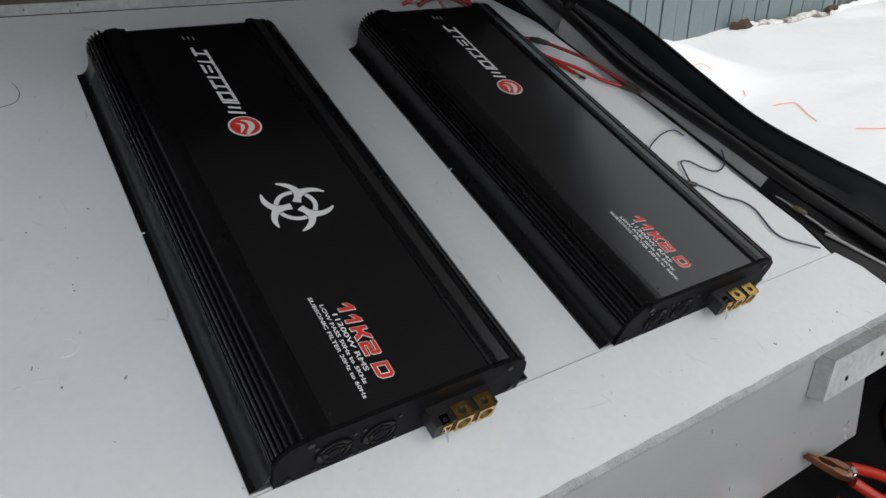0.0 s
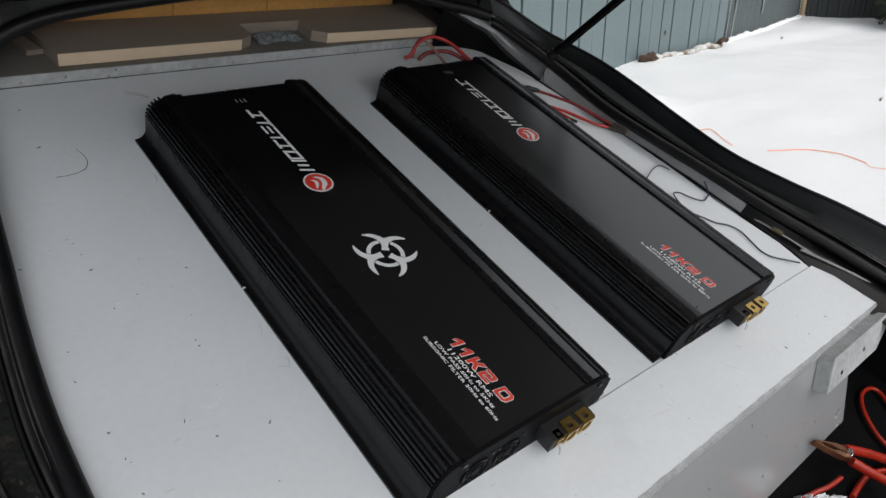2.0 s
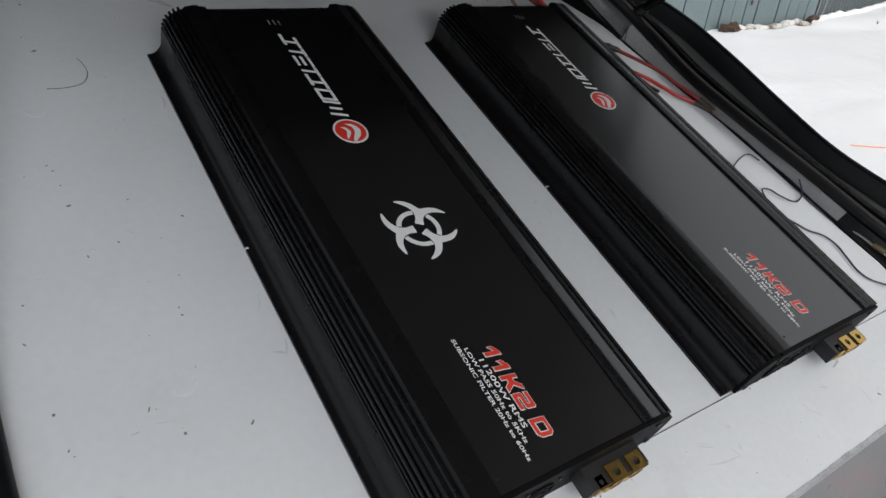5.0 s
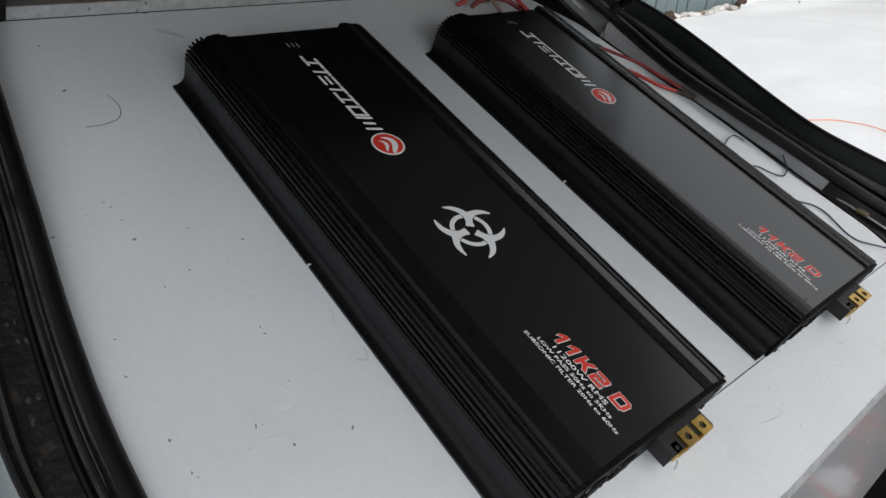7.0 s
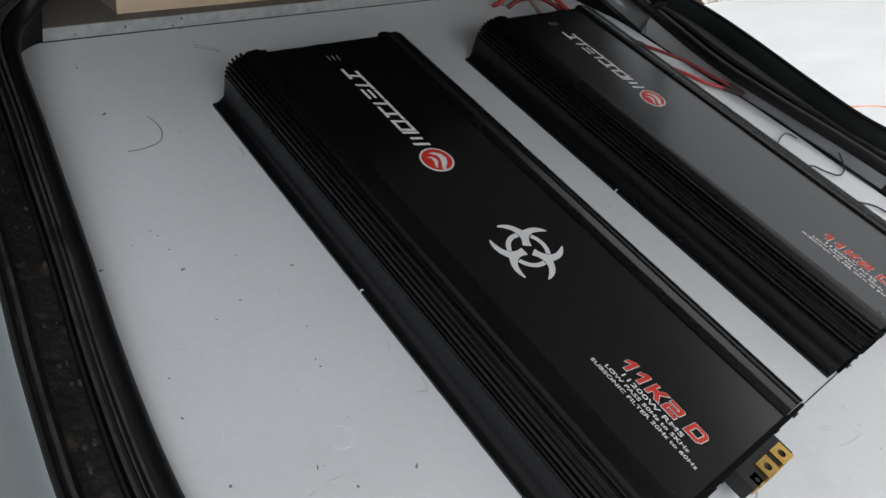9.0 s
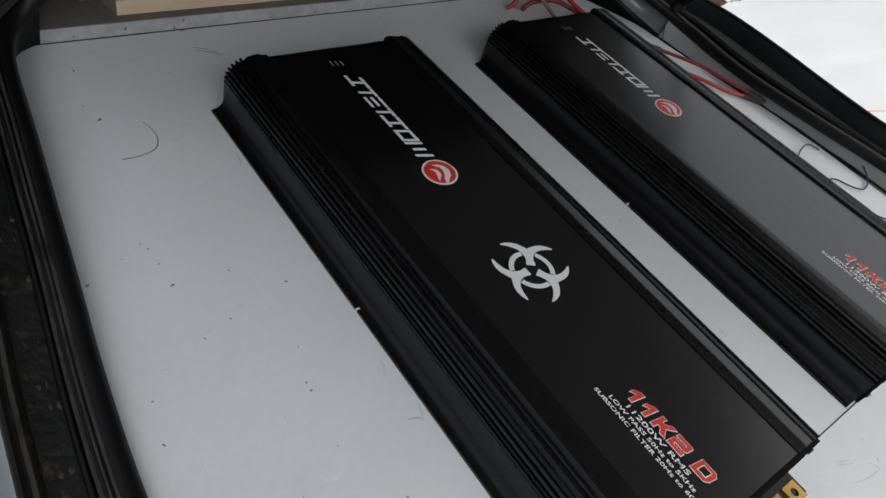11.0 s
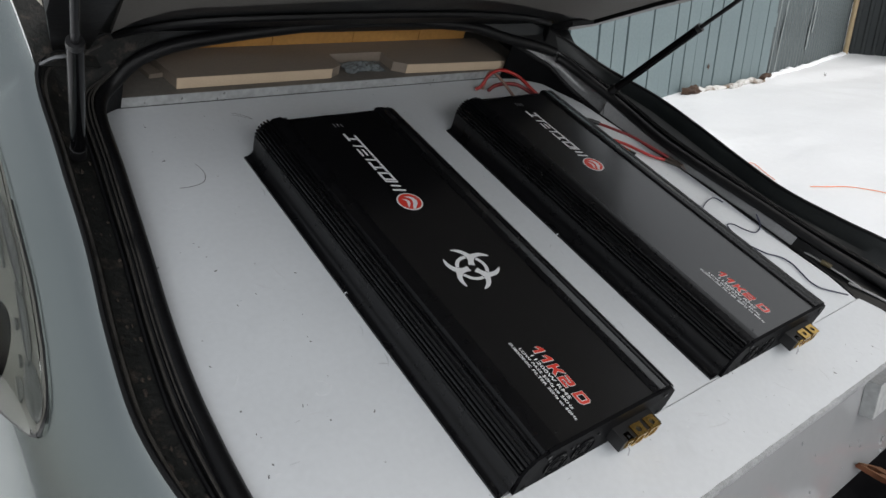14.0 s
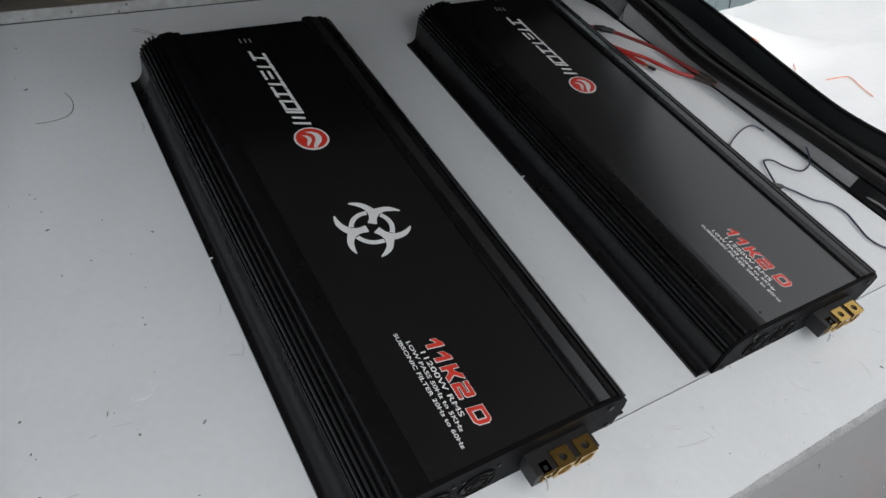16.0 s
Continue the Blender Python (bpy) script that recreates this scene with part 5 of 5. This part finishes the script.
ys = [-60, -20, -8, -4, -2.5, -1.6] + [-1.0 + 0.055 * k for k in range(64)] + [2.6, 2.8, 3.0, 3.3, 4, 6, 10, 20, 60]
grid = [[bm.verts.new((x, y, snow_height(x, y))) for x in xs] for y in ys]
for a, b in zip(grid, grid[1:]):
    for k in range(len(xs) - 1):
        bm.faces.new((a[k], a[k + 1], b[k + 1], b[k]))
ground = tagged(part("ground", bm, M_SNOW, smooth=True), "trodden white snow lying deep across the yard to the fence", "snow", kind="structure")

FOOT = 0.60
FENCE_Y = 2.03
fence = thing("fence", "teal painted board fence along the snowy yard", "fence", (0.6, FENCE_Y, FOOT - 0.1), kind="structure")
first = part("plank", block(-0.0575, 0.0575, 0.0, 0.02, 0.0, 2.2, 0.003), M_FENCE, fence)
batten = part("joint_batten", block(-0.03, 0.03, 0.004, 0.016, 0.0, 2.2), M_FENCE_SHADE_JOINT, fence)
gaps = {16: 0.012, 18: 0.010}
x = 0.12
for k in range(34):
    p = first if k == 0 else new("plank", first.data)
    p.parent = fence
    x += gaps.get(k, 0.0)
    p.matrix_local = pose(x, random.uniform(-0.004, 0.004), random.uniform(-0.01, 0.01), 0, random.uniform(-0.25, 0.25), random.uniform(-1.2, 1.2))
    if k + 1 not in gaps:
        b_ = new("joint_batten", batten.data) if k else batten
        b_.parent, b_.location = fence, (x + 0.062, 0.021, 0.0)
    x += 0.1235 + random.uniform(-0.002, 0.003)
part("rail", block(0.0, x, 0.025, 0.065, 0.5, 0.6), M_FENCE, fence)
part("rail", block(0.0, x, 0.025, 0.065, 1.6, 1.7), M_FENCE, fence)
stain = disc(0, 0, 0.012, -0.0065, -0.0045, 9, turn="y")
for v in stain.verts:
    v.co.z *= random.uniform(0.8, 1.8)
part("rust_stain", stain, M_RUST, fence, "rusty stain on a board").location = (3.48, 0, 0.26)

D2 = Vector((2.85, 0.66, 0))
fence2 = thing("fence", "grey-teal sheet fence with pale streaks further along the yard", "fence", (4.93, 2.06, FOOT - 0.1), kind="structure")
d2, ang = D2.normalized(), math.degrees(math.atan2(D2.y, D2.x))
rib = [(-0.05, 0.0), (-0.018, 0.0), (-0.008, -0.014), (0.020, -0.014), (0.030, 0.0), (0.05, 0.0), (0.05, 0.002), (0.031, 0.002), (0.021, -0.012), (-0.009, -0.012), (-0.019, 0.002), (-0.05, 0.002)]
sheet = part("sheet_rib", prism(rib, 0.0, 2.2, "z"), M_FENCE_DARK, fence2)
for k in range(29):
    p = sheet if k == 0 else new("sheet_rib", sheet.data)
    p.parent = fence2
    p.matrix_local = pose(*(d2 * (0.05 + 0.1 * k)), 0, 0, ang)
for u, w, z0, z1, lean in ((0.03, 0.018, 0.06, 2.2, 4.0), (0.19, 0.022, 0.12, 2.2, 7.0), (1.12, 0.03, 0.28, 0.85, 5.0), (1.24, 0.025, 0.42, 0.9, 5.0)):
    bm = block(-w, w, -0.0185, -0.0150, 0, z1 - z0)
    bmesh.ops.subdivide_edges(bm, edges=[e for e in bm.edges if abs(e.verts[0].co.z - e.verts[1].co.z) > 0.1], cuts=14)
    for v in bm.verts:
        v.co.x = v.co.x * (0.55 + 0.6 * noise.noise(Vector((0, u, v.co.z * 5)))) + 0.012 * noise.noise(Vector((u, 3, v.co.z * 7)))
    part("pale_streak", bm, M_PALE, fence2, "pale streak of old paint").matrix_local = pose(*(d2 * u + Vector((0, 0, z0))), 0, lean, ang)
part("post", tube([d2 * 2.84 + Vector((0, -0.05, 0)), d2 * 2.85 + Vector((0, -0.05, 1.0)), d2 * 2.86 + Vector((0, -0.05, 2.3))], 0.026, 8, 2), M_POST, fence2, "weathered wooden post")

# the shadow beyond the post is painted into this fence's near-black colour
fence3 = thing("fence", "sheet fence closing the far side of the yard, coloured dark for its shadow", "fence", (7.82, 2.70, FOOT - 0.1), kind="structure")
d3 = Vector((0.36, -1.0, 0)).normalized()
ang3 = math.degrees(math.atan2(d3.y, d3.x))
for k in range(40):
    p = new("sheet_rib", sheet.data) if k else part("sheet_rib", prism(rib, 0.0, 2.2, "z"), M_FENCE_SHADE_JOINT, fence3)
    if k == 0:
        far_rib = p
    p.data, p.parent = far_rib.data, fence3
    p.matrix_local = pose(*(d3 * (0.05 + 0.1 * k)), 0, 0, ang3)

rust = bmesh.new()
bmesh.ops.create_icosphere(rust, subdivisions=3, radius=0.06)
for v in rust.verts:
    v.co = Vector((v.co.x * 1.35, v.co.y * 0.7, v.co.z * 0.5)) + v.co.normalized() * 0.03 * noise.noise(v.co * 30)
rk = part("rusty_lump", rust, M_RUST, smooth=True)
rk.location = (3.80, 1.955, snow_height(3.8, 1.955) + 0.012)
tagged(rk, "rusty brown lump at the foot of the fence", "lump")
lx = [3.89, 4.1, 4.35, 4.55, 4.74]
kb_bm = tube([(x, 1.97 + 0.01 * (k % 2), snow_height(x, 1.97) + 0.008) for k, x in enumerate(lx)], 0.026, 10, 12, flat=0.8)
for v in kb_bm.verts:
    v.co += Vector((0, 0.5, 0.7)) * 0.03 * noise.noise(v.co * 12)
kb = part("log", kb_bm, M_KERB, smooth=True)
tagged(kb, "snow-dusted log lying along the foot of the fence", "log")
stub = tube([(4.70, 1.955, snow_height(4.7, 1.955) + 0.035), (4.76, 1.965, snow_height(4.76, 1.965) + 0.045), (4.81, 1.96, snow_height(4.81, 1.96) + 0.04)], 0.024, 8, 4, flat=0.7)
tagged(part("bark_piece", stub, M_RUST, smooth=True), "brown piece of bark at the end of the log", "bark")
snow_bm = bmesh.new()
for k in range(70):
    q = Vector((4.95, 2.02, 0)) + d2 * (0.042 * k + random.uniform(-0.015, 0.015))
    b2 = bmesh.ops.create_icosphere(snow_bm, subdivisions=2, radius=random.uniform(0.016, 0.03))
    q.z = snow_height(q.x, q.y) + random.uniform(0.0, 0.012)
    for v in b2["verts"]:
        v.co = Vector((v.co.x * 1.3, v.co.y, v.co.z * 0.8)) + q
tagged(part("snow_crust", snow_bm, M_SNOW, smooth=True), "lumpy crust of snow along the fence", "snow", kind="stuff")


def on_snow(points, lift=0.004):
    return [(x, y, snow_height(x, y) + lift) for x, y in points]


GT = "orange twine on the snow"
cable("twine", "orange twine lying on the snow", on_snow([(2.575, 0.56), (2.63, 0.51), (2.69, 0.46), (2.71, 0.39), (2.715, 0.33), (2.70, 0.27), (2.675, 0.215)]), 0.0018, M_ORANGE, "twine", GT, 6)
cable("twine", "thin orange twine trailing on the snow", on_snow([(2.675, 0.215), (2.645, 0.19), (2.65, 0.15), (2.66, 0.10), (2.66, 0.05)]), 0.0010, M_ORANGE, "twine", GT, 6)
cable("twine", "orange twine lying on the snow", on_snow([(2.62, 0.93), (2.70, 0.90), (2.685, 0.86), (2.62, 0.78), (2.57, 0.71)]), 0.0015, M_ORANGE, "twine", GT, 6)
cable("twine", "short orange twine lying on the snow", on_snow([(2.58, 1.33), (2.63, 1.32), (2.66, 1.28)]), 0.0015, M_ORANGE, "twine", GT, 6)
cable("twine", "short end of orange twine poking from the snow", on_snow([(2.68, 1.12), (2.66, 1.10), (2.64, 1.08)]), 0.0015, M_ORANGE, "twine", GT, 6)

shrub = thing("shrub", "dark evergreen shrub at the edge of the snowy yard", "shrub", (7.75, 1.35, snow_height(7.75, 1.35)))
part("stem", joined(*[tube([(0, 0, 0), (0.12 * math.cos(a), 0.12 * math.sin(a), 0.35), (0.32 * math.cos(a + 0.3), 0.32 * math.sin(a + 0.3), 0.85)], 0.02, 6, 3, taper=lambda u: 1 - 0.75 * u) for a in (0.2, 1.5, 2.7, 3.9, 5.2)]), M_TWIG, shrub)
leaf = bmesh.new()
for _ in range(9000):
    a, h = random.uniform(0, 6.28), random.uniform(0.02, 1.15)
    rr = (0.66 - 0.30 * abs(h - 0.45)) * random.random() ** 0.4
    if noise.noise(Vector((math.cos(a) * 2, math.sin(a) * 2, h * 4))) < -0.12:
        continue
    c = Vector((rr * math.cos(a), rr * math.sin(a), h))
    d = Vector((random.uniform(-1, 1), random.uniform(-1, 1), random.uniform(-0.2, 1))).normalized() * random.uniform(0.04, 0.09)
    s_ = d.cross(Vector((random.random(), random.random(), random.random()))).normalized() * 0.014
    leaf.faces.new([leaf.verts.new(q) for q in (c - s_, c + s_, c + d)])
part("foliage", leaf, M_NEEDLE, shrub, "dark green needles")
clods = bmesh.new()
for k in range(16):
    a = random.uniform(2.2, 5.2)
    q = Vector((0.55 * math.cos(a), 0.55 * math.sin(a), random.uniform(0.05, 0.35)))
    b2 = bmesh.ops.create_icosphere(clods, subdivisions=2, radius=random.uniform(0.03, 0.075))
    for v in b2["verts"]:
        v.co = Vector((v.co.x * 1.2, v.co.y * 1.2, v.co.z * 0.7)) * (1 + 0.4 * noise.noise(v.co * 20 + q)) + q
tagged(part("snow_clods", clods, M_SNOW, shrub, "", True), "clods of snow caught in the branches", kind="stuff")


def tuft(x, y, size):
    bm = bmesh.new()
    for k in range(9):
        a = random.uniform(0, 6.28)
        d = Vector((0.5 * math.cos(a), 0.5 * math.sin(a), random.uniform(0.4, 1.2))) * size
        s_ = Vector((-d.y, d.x, 0)).normalized() * 0.1 * size
        bm.faces.new([bm.verts.new(q) for q in (-s_, s_, d)])
    tf = part("twig_tuft", bm, M_TWIG)
    tf.location = (x, y, snow_height(x, y))
    return tagged(tf, "dark dry twig tuft sticking out of the snow", "twig")


tuft(3.55, 0.48, 0.026)
tuft(5.6, 1.9, 0.03)
